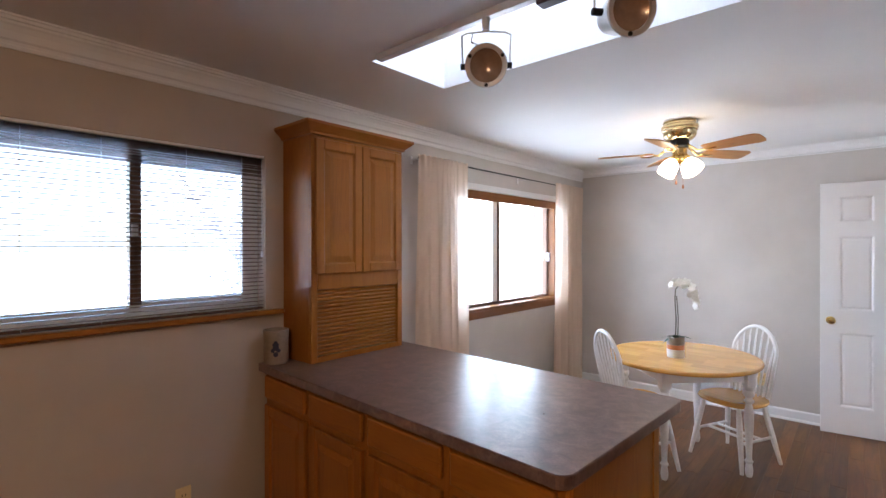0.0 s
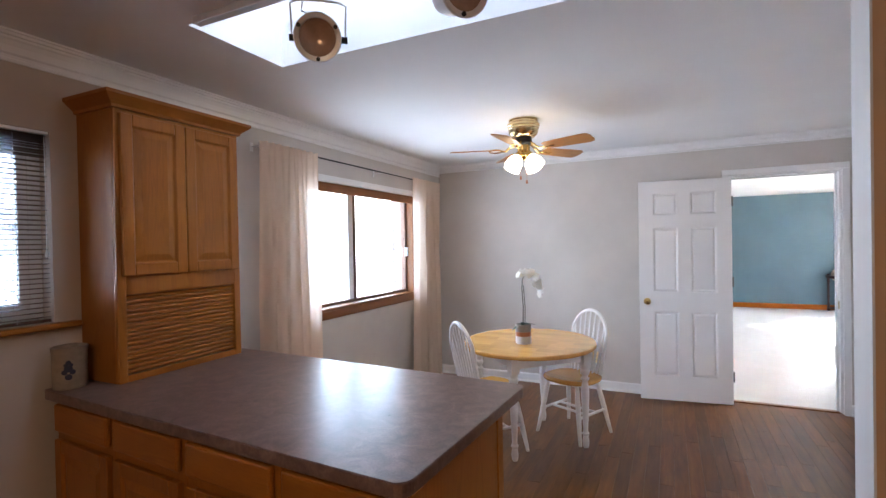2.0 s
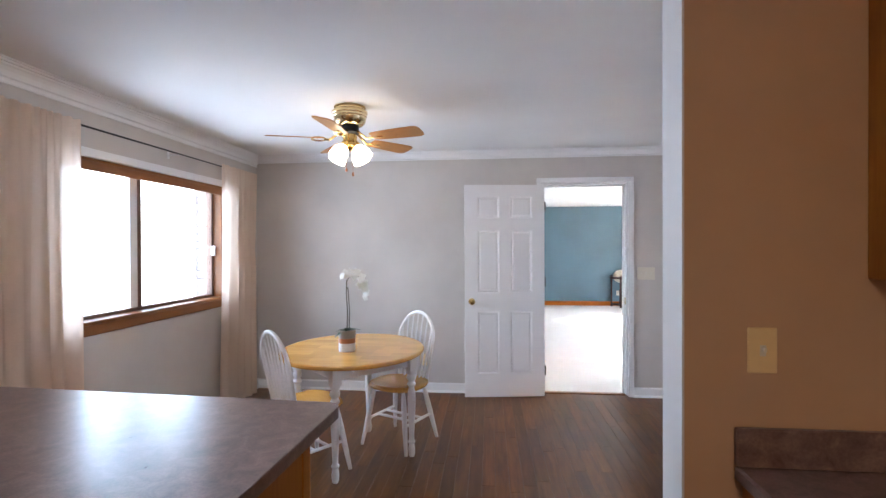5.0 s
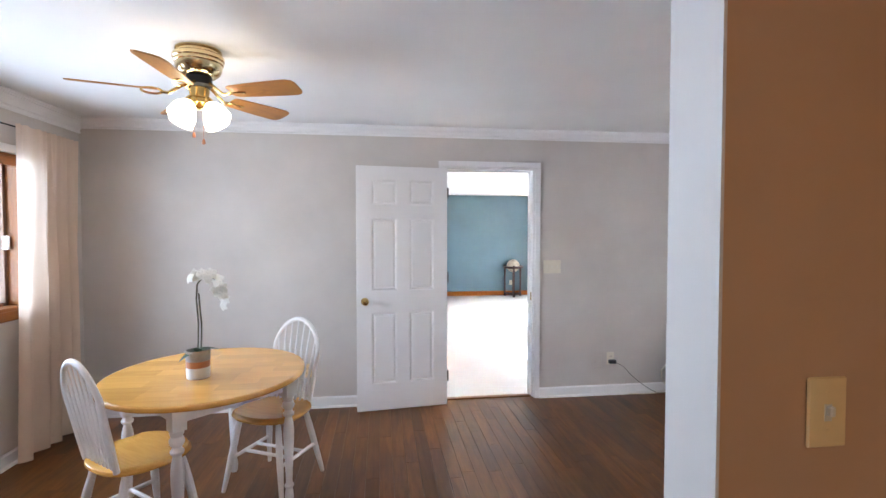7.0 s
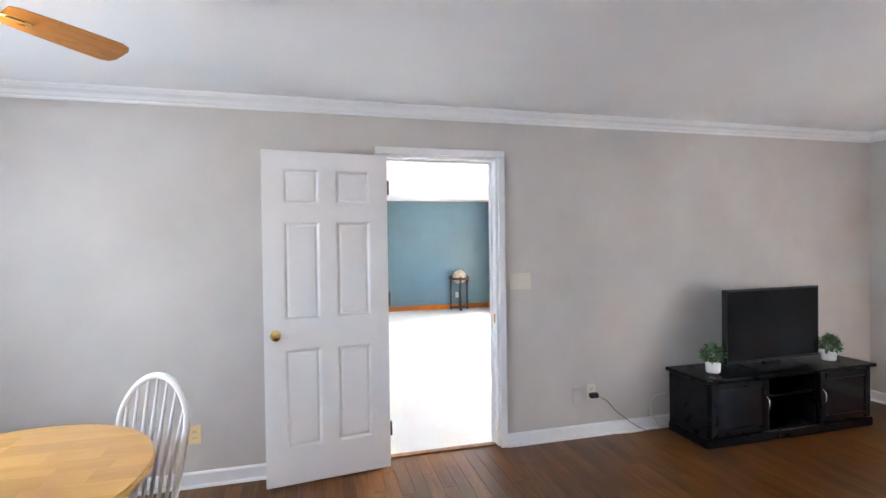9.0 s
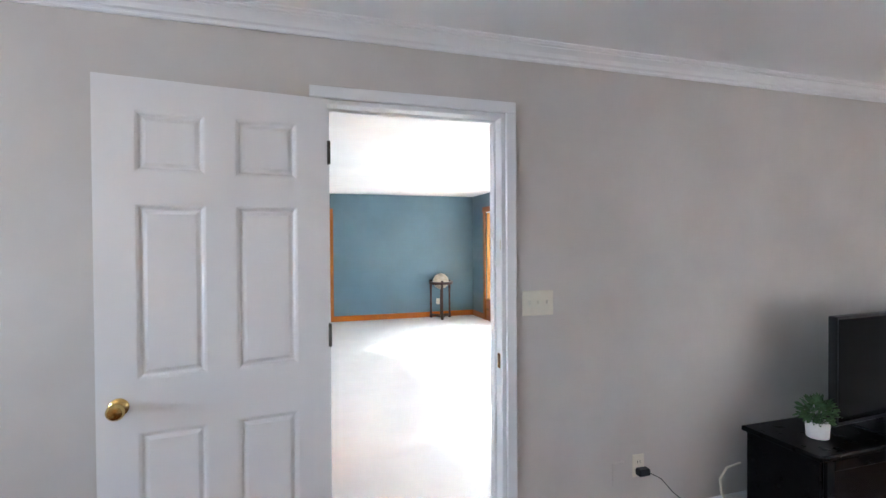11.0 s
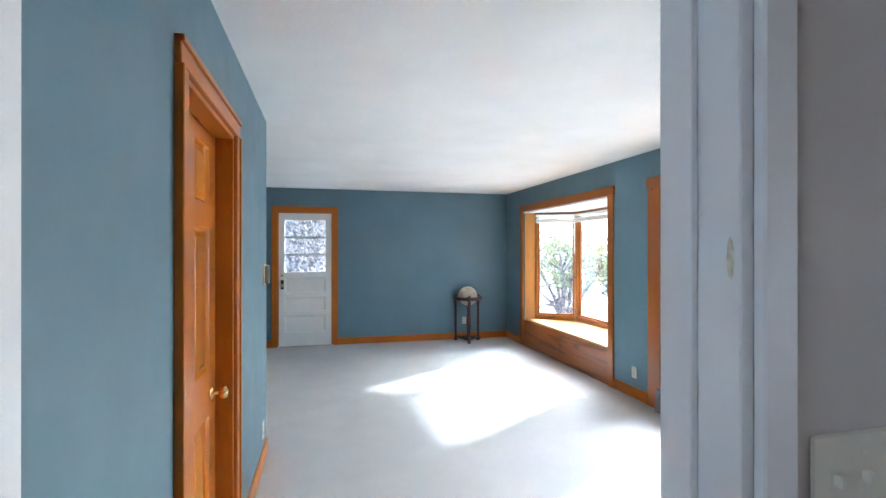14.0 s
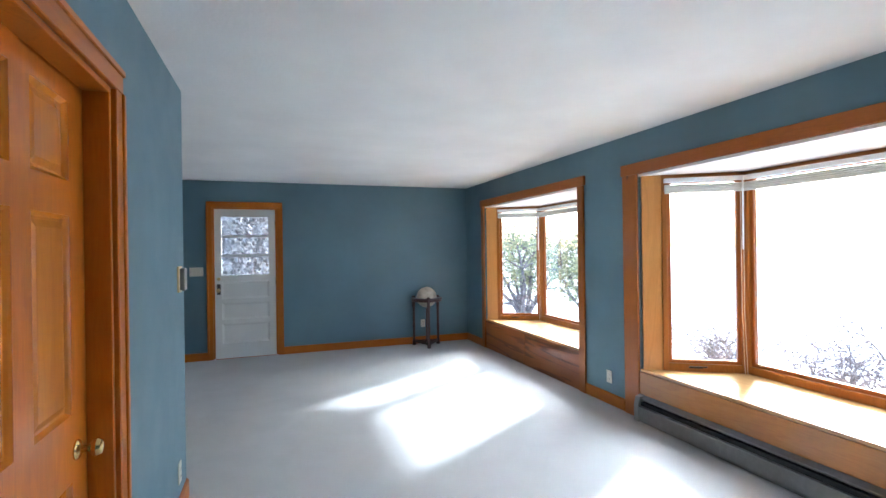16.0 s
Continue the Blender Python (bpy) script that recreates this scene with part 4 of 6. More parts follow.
# ---- kitchen things ----
def raised_door(parent, name, axis, plane, side, u0, u1, z0, z1, mats, t=0.019, frame_w=0.052):
    """Cabinet door with a frame and a raised panel. The plane is its back; side the way it faces."""
    lo, hi = sorted((plane, plane + side * t))
    put = (lambda bm, a, b, c, d, s0, s1: box(bm, a, b, s0, s1, c, d)) if axis == "y" else (lambda bm, a, b, c, d, s0, s1: box(bm, s0, s1, a, b, c, d))
    bm = bmesh.new()
    for a, b, c, d in ((u0, u0 + frame_w, z0, z1), (u1 - frame_w, u1, z0, z1), (u0 + frame_w, u1 - frame_w, z0, z0 + frame_w), (u0 + frame_w, u1 - frame_w, z1 - frame_w, z1)):
        put(bm, a, b, c, d, lo, hi)
    d = part(name, bm, mats[0], parent, bevel=0.003)
    bm = bmesh.new()
    rings = []
    for off, dep in ((0.0, 0.004), (0.006, 0.011), (0.012, 0.011), (0.04, 0.004)):
        p = plane + side * (t - dep)
        ring = []
        for u, z in ((u0 + frame_w + off, z0 + frame_w + off), (u1 - frame_w - off, z0 + frame_w + off), (u1 - frame_w - off, z1 - frame_w - off), (u0 + frame_w + off, z1 - frame_w - off)):
            ring.append(bm.verts.new((u, p, z) if axis == "y" else (p, u, z)))
        rings.append(ring)
    for r, q in zip(rings, rings[1:]):
        for i in range(4):
            bm.faces.new((r[i], r[(i + 1) % 4], q[(i + 1) % 4], q[i]))
    bm.faces.new(rings[-1])
    part("panel", bm, mats[1], d)
    return d


PY0, PY1, PX1 = 0.865, 1.78, -0.358            # peninsula counter


def base_cabinet(x0, x1):
    e = thing("base_cabinet", "honey oak base cabinet with a drawer over a door", "cabinet", group="peninsula cabinets")
    yf = PY0 + 0.045
    part("body", boxes((x0 + 0.001, x1 - 0.001, yf, PY1 - 0.27, 0.10, 0.872), (x0 + 0.001, x1 - 0.001, yf + 0.07, PY1 - 0.27, 0.0, 0.10)), OAK, e, bevel=0.002)
    f = part("drawer_front", boxes((x0 + 0.021, x1 - 0.021, yf - 0.024, yf - 0.001, 0.735, 0.850)), OAKX, e, bevel=0.009, seg=2)
    raised_door(e, "cabinet_door", "y", yf - 0.001, -1, x0 + 0.021, x1 - 0.021, 0.13, 0.700, (OAK, OAK), 0.022)
    return e


SKEW = pose(-0.345, 0.865, 0, 0, 0, -3.0) @ pose(0.345, -0.865, 0)  # the peninsula stands slightly askew
xs = [-2.17, -1.72, -1.275, -0.825, -0.385]
for a, b in zip(xs, xs[1:]):
    base_cabinet(a, b).matrix_world = SKEW
e = thing("end_panel", "honey oak end panel of the peninsula", "panel")
e.matrix_world = SKEW
part("board", boxes((-0.384, -0.366, PY0 + 0.04, PY1 - 0.262, 0.0, 0.872)), OAK, e, bevel=0.002)
part("corner_stile", boxes((-0.3655, -0.360, PY0 + 0.04, PY0 + 0.09, 0.0, 0.872)), OAK, e, bevel=0.001)
part("corner_stile", boxes((-0.3655, -0.360, PY1 - 0.31, PY1 - 0.262, 0.0, 0.872)), OAK, e, bevel=0.001)
part("back_board", boxes((-2.198, -0.385, PY1 - 0.268, PY1 - 0.25, 0.0, 0.872)), OAK, e, "plain oak back board")


def worktop():
    e = thing("worktop", "mauve brown laminate peninsula worktop with rounded corners", "worktop")
    e.matrix_world = SKEW
    r, pts = 0.045, []
    for cx, cy, a0 in ((PX1 - r, PY0 + r, -90), (PX1 - r, PY1 - r, 0)):
        pts += [(cx + r * math.cos(radians(a0 + 15 * i)), cy + r * math.sin(radians(a0 + 15 * i))) for i in range(7)]
    for nm, z0, z1, back, k in (("edge_band", 0.873, 0.9115, 0.0008, 0.002), ("top", 0.912, 0.915, 0.0, 0.0012)):
        bm = bmesh.new()
        inset = [(x - back, min(max(y, PY0 + back), PY1 - back)) for x, y in pts]
        prism(bm, [(XW + 0.03, PY0 + back)] + inset + [(XW - 0.06, PY1 - back)], "z", z0, z1)
        part(nm, bm, COUNTER, e, bevel=k)


worktop()


def appliance_cabinet():
    x0, x1, y0, y1, zb, zt = XW + 0.002, -1.925, 1.125, 1.775, 0.916, 2.115
    e = thing("wall_cabinet", "honey oak cabinet with two doors over a tambour garage", "cabinet")
    part("side_panel", boxes((x0, x1 - 0.02, y0, y0 + 0.018, zb, zt)), OAK, e, bevel=0.001)
    part("side_panel", boxes((x0, x1 - 0.02, y1 - 0.018, y1, zb, zt)), OAK, e, bevel=0.001)
    part("top_panel", boxes((x0, x1 - 0.02, y0 + 0.018, y1 - 0.018, zt - 0.018, zt)), OAK, e)
    part("shelf", boxes((x0 + 0.006, x1 - 0.02, y0 + 0.018, y1 - 0.018, 1.345, 1.363)), OAK, e)
    part("back_panel", boxes((x0, x0 + 0.006, y0 + 0.018, y1 - 0.018, zb, zt - 0.018)), OAK, e)
    part("face_frame", boxes((x1 - 0.0195, x1, y0, y0 + 0.038, zb, zt), (x1 - 0.0195, x1, y1 - 0.038, y1, zb, zt), (x1 - 0.0195, x1, y0 + 0.038, y1 - 0.038, zt - 0.04, zt), (x1 - 0.0195, x1, y0 + 0.038, y1 - 0.038, 1.30, 1.40), (x1 - 0.0195, x1, y0 + 0.038, y1 - 0.038, zb, zb + 0.03)), OAK, e, bevel=0.002)
    ym = (y0 + y1) / 2
    raised_door(e, "cabinet_door", "x", x1 + 0.001, 1, y0 + 0.018, ym - 0.002, 1.385, zt - 0.018, (OAK, OAK))
    raised_door(e, "cabinet_door", "x", x1 + 0.001, 1, ym + 0.002, y1 - 0.018, 1.385, zt - 0.018, (OAK, OAK))
    tam = part("tambour", boxes((x1 - 0.034, x1 - 0.030, y0 + 0.036, y1 - 0.036, zb + 0.03, 1.302)), OAKSLAT, e, "ribbed tambour shutter")
    k, z0 = 17, zb + 0.032
    hgt = (1.30 - z0) / k
    bm = bmesh.new()
    prism(bm, [(-0.029, 0.001), (-0.016, 0.003), (-0.013, hgt * 0.5), (-0.016, hgt - 0.004), (-0.029, hgt - 0.002)], "y", y0 + 0.038, y1 - 0.038)
    first = part("slat", bm, OAKSLAT, tam)
    first.location = (x1, 0, z0)
    for i in range(1, k):
        o = new("slat", first.data)
        o.parent, o.location = tam, (x1, 0, z0 + i * hgt)
    steps = ((0, 0), (0.012, 0.002), (0.014, 0.014), (0.030, 0.028), (0.050, 0.046), (0.054, 0.050), (0.054, 0.064), (0, 0.064))
    bm = bmesh.new()
    rings = [[bm.verts.new(v) for v in ((x0, y0 - u, zt + z), (x1 + u, y0 - u, zt + z), (x1 + u, y1 + u, zt + z), (x0, y1 + u, zt + z))] for u, z in steps[:-1]]
    for r, q in zip(rings, rings[1:]):
        for i in range(4):
            bm.faces.new((r[i], r[(i + 1) % 4], q[(i + 1) % 4], q[i]))
    bm.faces.new(rings[0][::-1])
    bm.faces.new(rings[-1])
    part("cornice", bm, OAKY, e, "stepped oak cornice")


appliance_cabinet()


def crock():
    e = thing("crock", "beige stoneware utensil crock with a dark blue motif", "crock", (-2.11, 1.03, 0.915))
    bm = bmesh.new()
    lathe(bm, [(0, 0.0), (0.058, 0), (0.062, 0.006), (0.063, 0.03), (0.062, 0.10), (0.0635, 0.15), (0.066, 0.168), (0.066, 0.176), (0.060, 0.178), (0.056, 0.17), (0.055, 0.02), (0, 0.015)], seg=32)
    part("pot", bm, STONEWARE, e, smooth=True)
    bm = bmesh.new()
    for k, (a0, z, s) in enumerate(((0, 0.09, 0.016), (0.22, 0.075, 0.011), (-0.22, 0.075, 0.011), (0, 0.115, 0.010), (0, 0.055, 0.013), (0.16, 0.105, 0.007), (-0.16, 0.105, 0.007))):
        a = a0 - 0.55
        lathe(bm, [(0, 0.0012), (s * 0.7, 0.0010), (s, 0)], m=Matrix.Translation((0.0635 * math.cos(a), 0.0635 * math.sin(a), z)) @ Matrix.Rotation(a, 4, "Z") @ Matrix.Rotation(math.pi / 2, 4, "Y"), seg=10)
    part("motif", bm, INDIGO, e, "dark blue painted flower")


crock()


def spot(at, yaw, pitch, shift=0.0):
    """Track spotlight: stem, wire yoke, lead and a round can with a lens."""
    e = thing("track_spotlight", "cream metal spotlight hanging from the ceiling track, switched off", "spotlight", at, yaw, "track spotlights")
    hz = -0.175 + shift
    bm = bmesh.new()
    rod(bm, (0, 0, 0), (0, 0, -0.045), 0.016, 0.014, 12)
    part("stem", bm, CREAMMETAL, e, smooth=True)
    bm = bmesh.new()
    tube(bm, [(-0.086, 0, hz), (-0.088, 0, -0.10), (-0.09, 0, -0.062), (-0.07, 0, -0.052), (0, 0, -0.047), (0.07, 0, -0.052), (0.09, 0, -0.062), (0.088, 0, -0.10), (0.086, 0, hz)], 0.0035, 8)
    part("yoke", bm, CREAMMETAL, e, "pale metal yoke", smooth=True)
    bm = bmesh.new()
    tube(bm, [(-0.05, 0.0, -0.055), (-0.055, 0.01, -0.08), (0.0, 0.02, -0.10), (0.05, 0.03, -0.12), (0.06, 0.04, -0.16)], 0.003, 6)
    part("lead", bm, CHROME, e, "grey lamp lead", smooth=True)
    tilt = Matrix.Translation((0, 0, hz)) @ Matrix.Rotation(radians(90 + pitch), 4, "X")
    bm = bmesh.new()
    lathe(bm, [(0, -0.09), (0.03, -0.088), (0.046, -0.07), (0.056, -0.03), (0.062, 0.02), (0.073, 0.045), (0.076, 0.055), (0.073, 0.062), (0.059, 0.060), (0.057, 0.048)], m=tilt, seg=32)
    can = part("can", bm, CREAMMETAL, e, smooth=True)
    bm = bmesh.new()
    lathe(bm, [(0, 0.030), (0.02, 0.032), (0.045, 0.042), (0.058, 0.052)], m=tilt, seg=32)
    part("lens", bm, AMBERGLASS, can, "brownish frosted lens", smooth=True)
    for s in (-1, 1):
        bm = bmesh.new()
        rod(bm, (s * 0.064, 0, hz), (s * 0.094, 0, hz), 0.011, seg=10)
        part("screw", bm, BLACKPLASTIC, e, "black pivot screw")
    for a in (30, 150, 270):
        bm = bmesh.new()
        m = tilt @ Matrix.Rotation(radians(a), 4, "Z")
        p = [m @ Vector(v) for v in ((0.066, 0, 0.060), (0.066, 0, 0.066))]
        rod(bm, p[0], p[1], 0.007, seg=8)
        part("screw", bm, BLACKPLASTIC, e, "black rim screw")
    return e


t = thing("ceiling_track", "white ceiling track beside the skylight", "light track")
part("rail", boxes((-1.42, 0.45, 1.132, 1.168, ZC - 0.03, ZC - 0.0005)), CREAMMETAL, t, bevel=0.003)
part("connector", boxes((-0.60, -0.50, 1.125, 1.175, ZC - 0.06, ZC - 0.031)), GLOBEWOOD, t, "small brown connector box", bevel=0.004)
spot((-0.815, 1.14, ZC - 0.032), 36, 18)
spot((-0.315, 1.14, ZC - 0.032), 50, 14, 0.03)

# wall counter and cabinet on the kitchen side of the partition
e = thing("wall_counter", "dark mauve laminate counter with a backsplash", "counter")
part("top", boxes((0.825, 2.6, 0.83, 1.4545, 0.855, 0.893)), COUNTER, e, bevel=0.006)
part("backsplash", boxes((0.825, 2.6, 1.435, 1.4545, 0.8935, 0.993)), COUNTER, e, bevel=0.004)
e = thing("base_cabinet", "honey oak base cabinet under the wall counter", "cabinet", group="wall cabinets")
part("body", boxes((0.845, 2.6, 0.88, 1.4545, 0.0, 0.854)), OAK, e, bevel=0.003)
raised_door(e, "cabinet_door", "y", 0.879, -1, 0.87, 1.35, 0.13, 0.70, (OAK, OAK))
part("drawer_front", boxes((0.87, 1.35, 0.86, 0.879, 0.73, 0.84)), OAKX, e, bevel=0.006)
e = thing("wall_cabinet", "honey oak upper cabinet on the tan wall", "cabinet", group="wall cabinets")
part("body", boxes((1.143, 2.6, 1.15, 1.4545, 1.373, 2.14)), OAK, e, bevel=0.003)
raised_door(e, "cabinet_door", "y", 1.149, -1, 1.16, 1.62, 1.39, 2.12, (OAK, OAK))
raised_door(e, "cabinet_door", "y", 1.149, -1, 1.64, 2.10, 1.39, 2.12, (OAK, OAK))
part("hinge", boxes((1.139, 1.1425, 1.152, 1.166, 1.55, 1.60)), ANTIQUE, e)


# ---- wall plates ----
def plate(name, label, axis, plane, side, u, z, w, h, kind, mat=PLASTICW, category="switch"):
    """Cover plate with toggles or sockets; kind: toggles, socket, blank or dimmer."""
    e = thing(name, label, category)
    def bx(a0, a1, c0, c1, d0, d1):
        lo, hi = sorted((plane + side * d0, plane + side * d1))
        return (a0, a1, lo, hi, c0, c1) if axis == "y" else (lo, hi, a0, a1, c0, c1)
    part("cover", boxes(bx(u - w / 2, u + w / 2, z - h / 2, z + h / 2, 0.0005, 0.007)), mat, e, bevel=0.003)
    if kind[0] == "t":
        k = int(kind[1:])
        for i in range(k):
            c = u + (i - (k - 1) / 2) * 0.046
            part("toggle", boxes(bx(c - 0.005, c + 0.005, z - 0.004, z + 0.012, 0.0075, 0.018)), TOGGLE, e, bevel=0.002)
            part("toggle_slot", boxes(bx(c - 0.007, c + 0.007, z - 0.014, z + 0.014, 0.0072, 0.0078)), TOGGLE, e)
            for dz in (0.031, -0.031):
                part("screw", boxes(bx(c - 0.003, c + 0.003, z + dz - 0.003, z + dz + 0.003, 0.0072, 0.0079)), mat, e)
    if kind == "socket":
        for dz in (0.02, -0.02):
            part("socket", boxes(bx(u - 0.017, u + 0.017, z + dz - 0.014, z + dz + 0.014, 0.0072, 0.009)), mat, e, bevel=0.004)
            part("slot", boxes(bx(u - 0.009, u - 0.006, z + dz - 0.006, z + dz + 0.006, 0.0092, 0.0098), bx(u + 0.006, u + 0.009, z + dz - 0.006, z + dz + 0.006, 0.0092, 0.0098)), DARKGAP, e)
    return e


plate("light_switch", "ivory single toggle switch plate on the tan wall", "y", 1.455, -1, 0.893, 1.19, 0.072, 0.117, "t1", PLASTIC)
plate("light_switch", "white triple toggle switch plate beside the doorway", "y", YN, -1, 1.695, 1.187, 0.162, 0.118, "t3", PLASTICW)
plate("wall_outlet", "white wall outlet above the baseboard", "y", YN, -1, 2.26, 0.335, 0.07, 0.115, "socket", PLASTICW, "outlet")
plate("wall_outlet", "blank greige cover plate above the baseboard", "y", YN, -1, 2.14, 0.31, 0.07, 0.115, "blank", GREIGE, "cover plate")
plate("wall_outlet", "white wall outlet behind the chair", "y", YN, -1, -0.46, 0.32, 0.07, 0.115, "socket", PLASTIC, "outlet")
plate("wall_outlet", "ivory wall outlet under the kitchen window", "x", XW, 1, 0.60, 0.33, 0.07, 0.115, "socket", PLASTIC, "outlet")
plate("wall_outlet", "white wall outlet between the bay windows", "x", XB, -1, 8.565, 0.257, 0.075, 0.115, "socket", PLASTICW, "outlet")
plate("wall_outlet", "white wall outlet behind the globe", "y", YF, -1, 3.27, 0.31, 0.07, 0.115, "socket", PLASTICW, "outlet")
plate("light_switch", "white triple switch plate beside the outer door", "y", YF, -1, 0.158, 1.187, 0.165, 0.118, "t3", PLASTICW)
plate("wall_outlet", "white wall outlet near the closet door", "x", XL, 1, 7.90, 0.24, 0.07, 0.115, "socket", PLASTICW, "outlet")

e = thing("thermostat", "beige wall thermostat with a metal cover", "thermostat")
part("backplate", boxes((XL + 0.0005, XL + 0.012, 7.915, 8.005, 1.225, 1.37)), PLASTIC, e, bevel=0.004)
part("cover", boxes((XL + 0.0125, XL + 0.038, 7.925, 7.995, 1.235, 1.36)), PEWTER, e, "dull grey metal cover", bevel=0.005)


# stands out of view; added for the warm light on cabinets and tan wall
e = thing("ceiling_lamp", "unseen warm dome lamp added to light the kitchen", "ceiling lamp", (0.4, -1.5, ZC))
bm = bmesh.new()
lathe(bm, [(0, -0.0005), (0.17, -0.0005), (0.175, -0.02), (0.16, -0.03), (0, -0.03)], seg=32)
part("base", bm, BRASS, e, smooth=True)
bm = bmesh.new()
lathe(bm, [(0.158, -0.0305), (0.15, -0.06), (0.11, -0.09), (0.05, -0.105), (0, -0.108)], seg=32)
part("dome", bm, KITCHENGLOW, e, "warm lit glass dome", smooth=True)


# ---- dining things ----
def leg_profile():
    """Turned table leg: foot, rings, long vase, rings under the square block."""
    return [(0.0, 0.0), (0.016, 0.0), (0.021, 0.012), (0.024, 0.045), (0.020, 0.075), (0.017, 0.088), (0.025, 0.098), (0.026, 0.106), (0.018, 0.116), (0.017, 0.13), (0.022, 0.24), (0.027, 0.34), (0.029, 0.40), (0.026, 0.445), (0.019, 0.475), (0.018, 0.485), (0.028, 0.495), (0.030, 0.505), (0.022, 0.516), (0.020, 0.525), (0.030, 0.538), (0.033, 0.552), (0.029, 0.565), (0.024, 0.572), (0.030, 0.588), (0.031, 0.60), (0.0, 0.60)]


def round_table():
    e = thing("dining_table", "round butcher block table with white turned legs", "table", (-0.75, 3.43, 0))
    rr = 0.535
    # staves of the top, cut to the circle
    k = 11
    sw = 2 * rr / k
    rnd = random.Random(14)
    for i in range(k):
        y0, y1 = -rr + i * sw, -rr + (i + 1) * sw
        q = [y0 + sw * s / 8 for s in range(9)]
        half = [math.sqrt(max(0, rr * rr - y * y)) for y in q]
        short = 0.8 * min(half)
        cuts = [c for c in (-0.42 + rnd.uniform(-0.06, 0.06) + 0.2 * c for c in range(5)) if abs(c) < short]
        for xa, xb in zip([-9] + cuts, cuts + [9]):
            bm = bmesh.new()
            outline = [(min(xb, h), y) for h, y in zip(half, q)] + [(max(xa, -h), y) for h, y in zip(half[::-1], q[::-1])]
            clean = [p for j, p in enumerate(outline) if (Vector(p) - Vector(outline[j - 1])).length > 1e-4]
            prism(bm, clean, "z", 0.722, 0.75)
            st = part("block", bm, TABLEWOOD, e, "", bevel=0.0003)
            st.scale.x = 0.91
    bm = bmesh.new()
    lathe(bm, [(rr - 0.001, 0.7235), (rr + 0.006, 0.728), (rr + 0.008, 0.737), (rr + 0.005, 0.745), (rr - 0.001, 0.7485)], seg=64)
    part("edge_band", bm, TABLEWOOD, e, "rounded table edge", smooth=True).scale.x = 0.91
    for a in (0, 90, 180, 270):
        c, s = math.cos(radians(a)), math.sin(radians(a))
        p, q = Vector((0.41 * c, 0.41 * s, 0)), Vector((-0.41 * s, 0.41 * c, 0))
        d = (q - p).normalized()
        m = Matrix.Translation((p + q) / 2) @ Matrix.Rotation(math.atan2(d.y, d.x), 4, "Z")
        b2 = boxes((-0.25, 0.25, -0.01, 0.01, 0.63, 0.721))
        b2.transform(m)
        part("apron", b2, WHITEPAINT, e, bevel=0.002)
    for a in (0, 90, 180, 270):
        c, s = 0.41 * math.cos(radians(a)), 0.41 * math.sin(radians(a))
        bm = bmesh.new()
        lathe(bm, leg_profile(), (c, s, 0), 20)
        b2 = boxes((-0.031, 0.031, -0.031, 0.031, 0.6005, 0.7215))
        b2.transform(Matrix.Translation((c, s, 0)) @ Matrix.Rotation(radians(45), 4, "Z"))
        tmp = bpy.data.meshes.new("tmp")
        b2.to_mesh(tmp)
        bm.from_mesh(tmp)
        bpy.data.meshes.remove(tmp)
        b2.free()
        part("leg", bm, WHITEPAINT, e, "white turned table leg", smooth=True)


round_table()


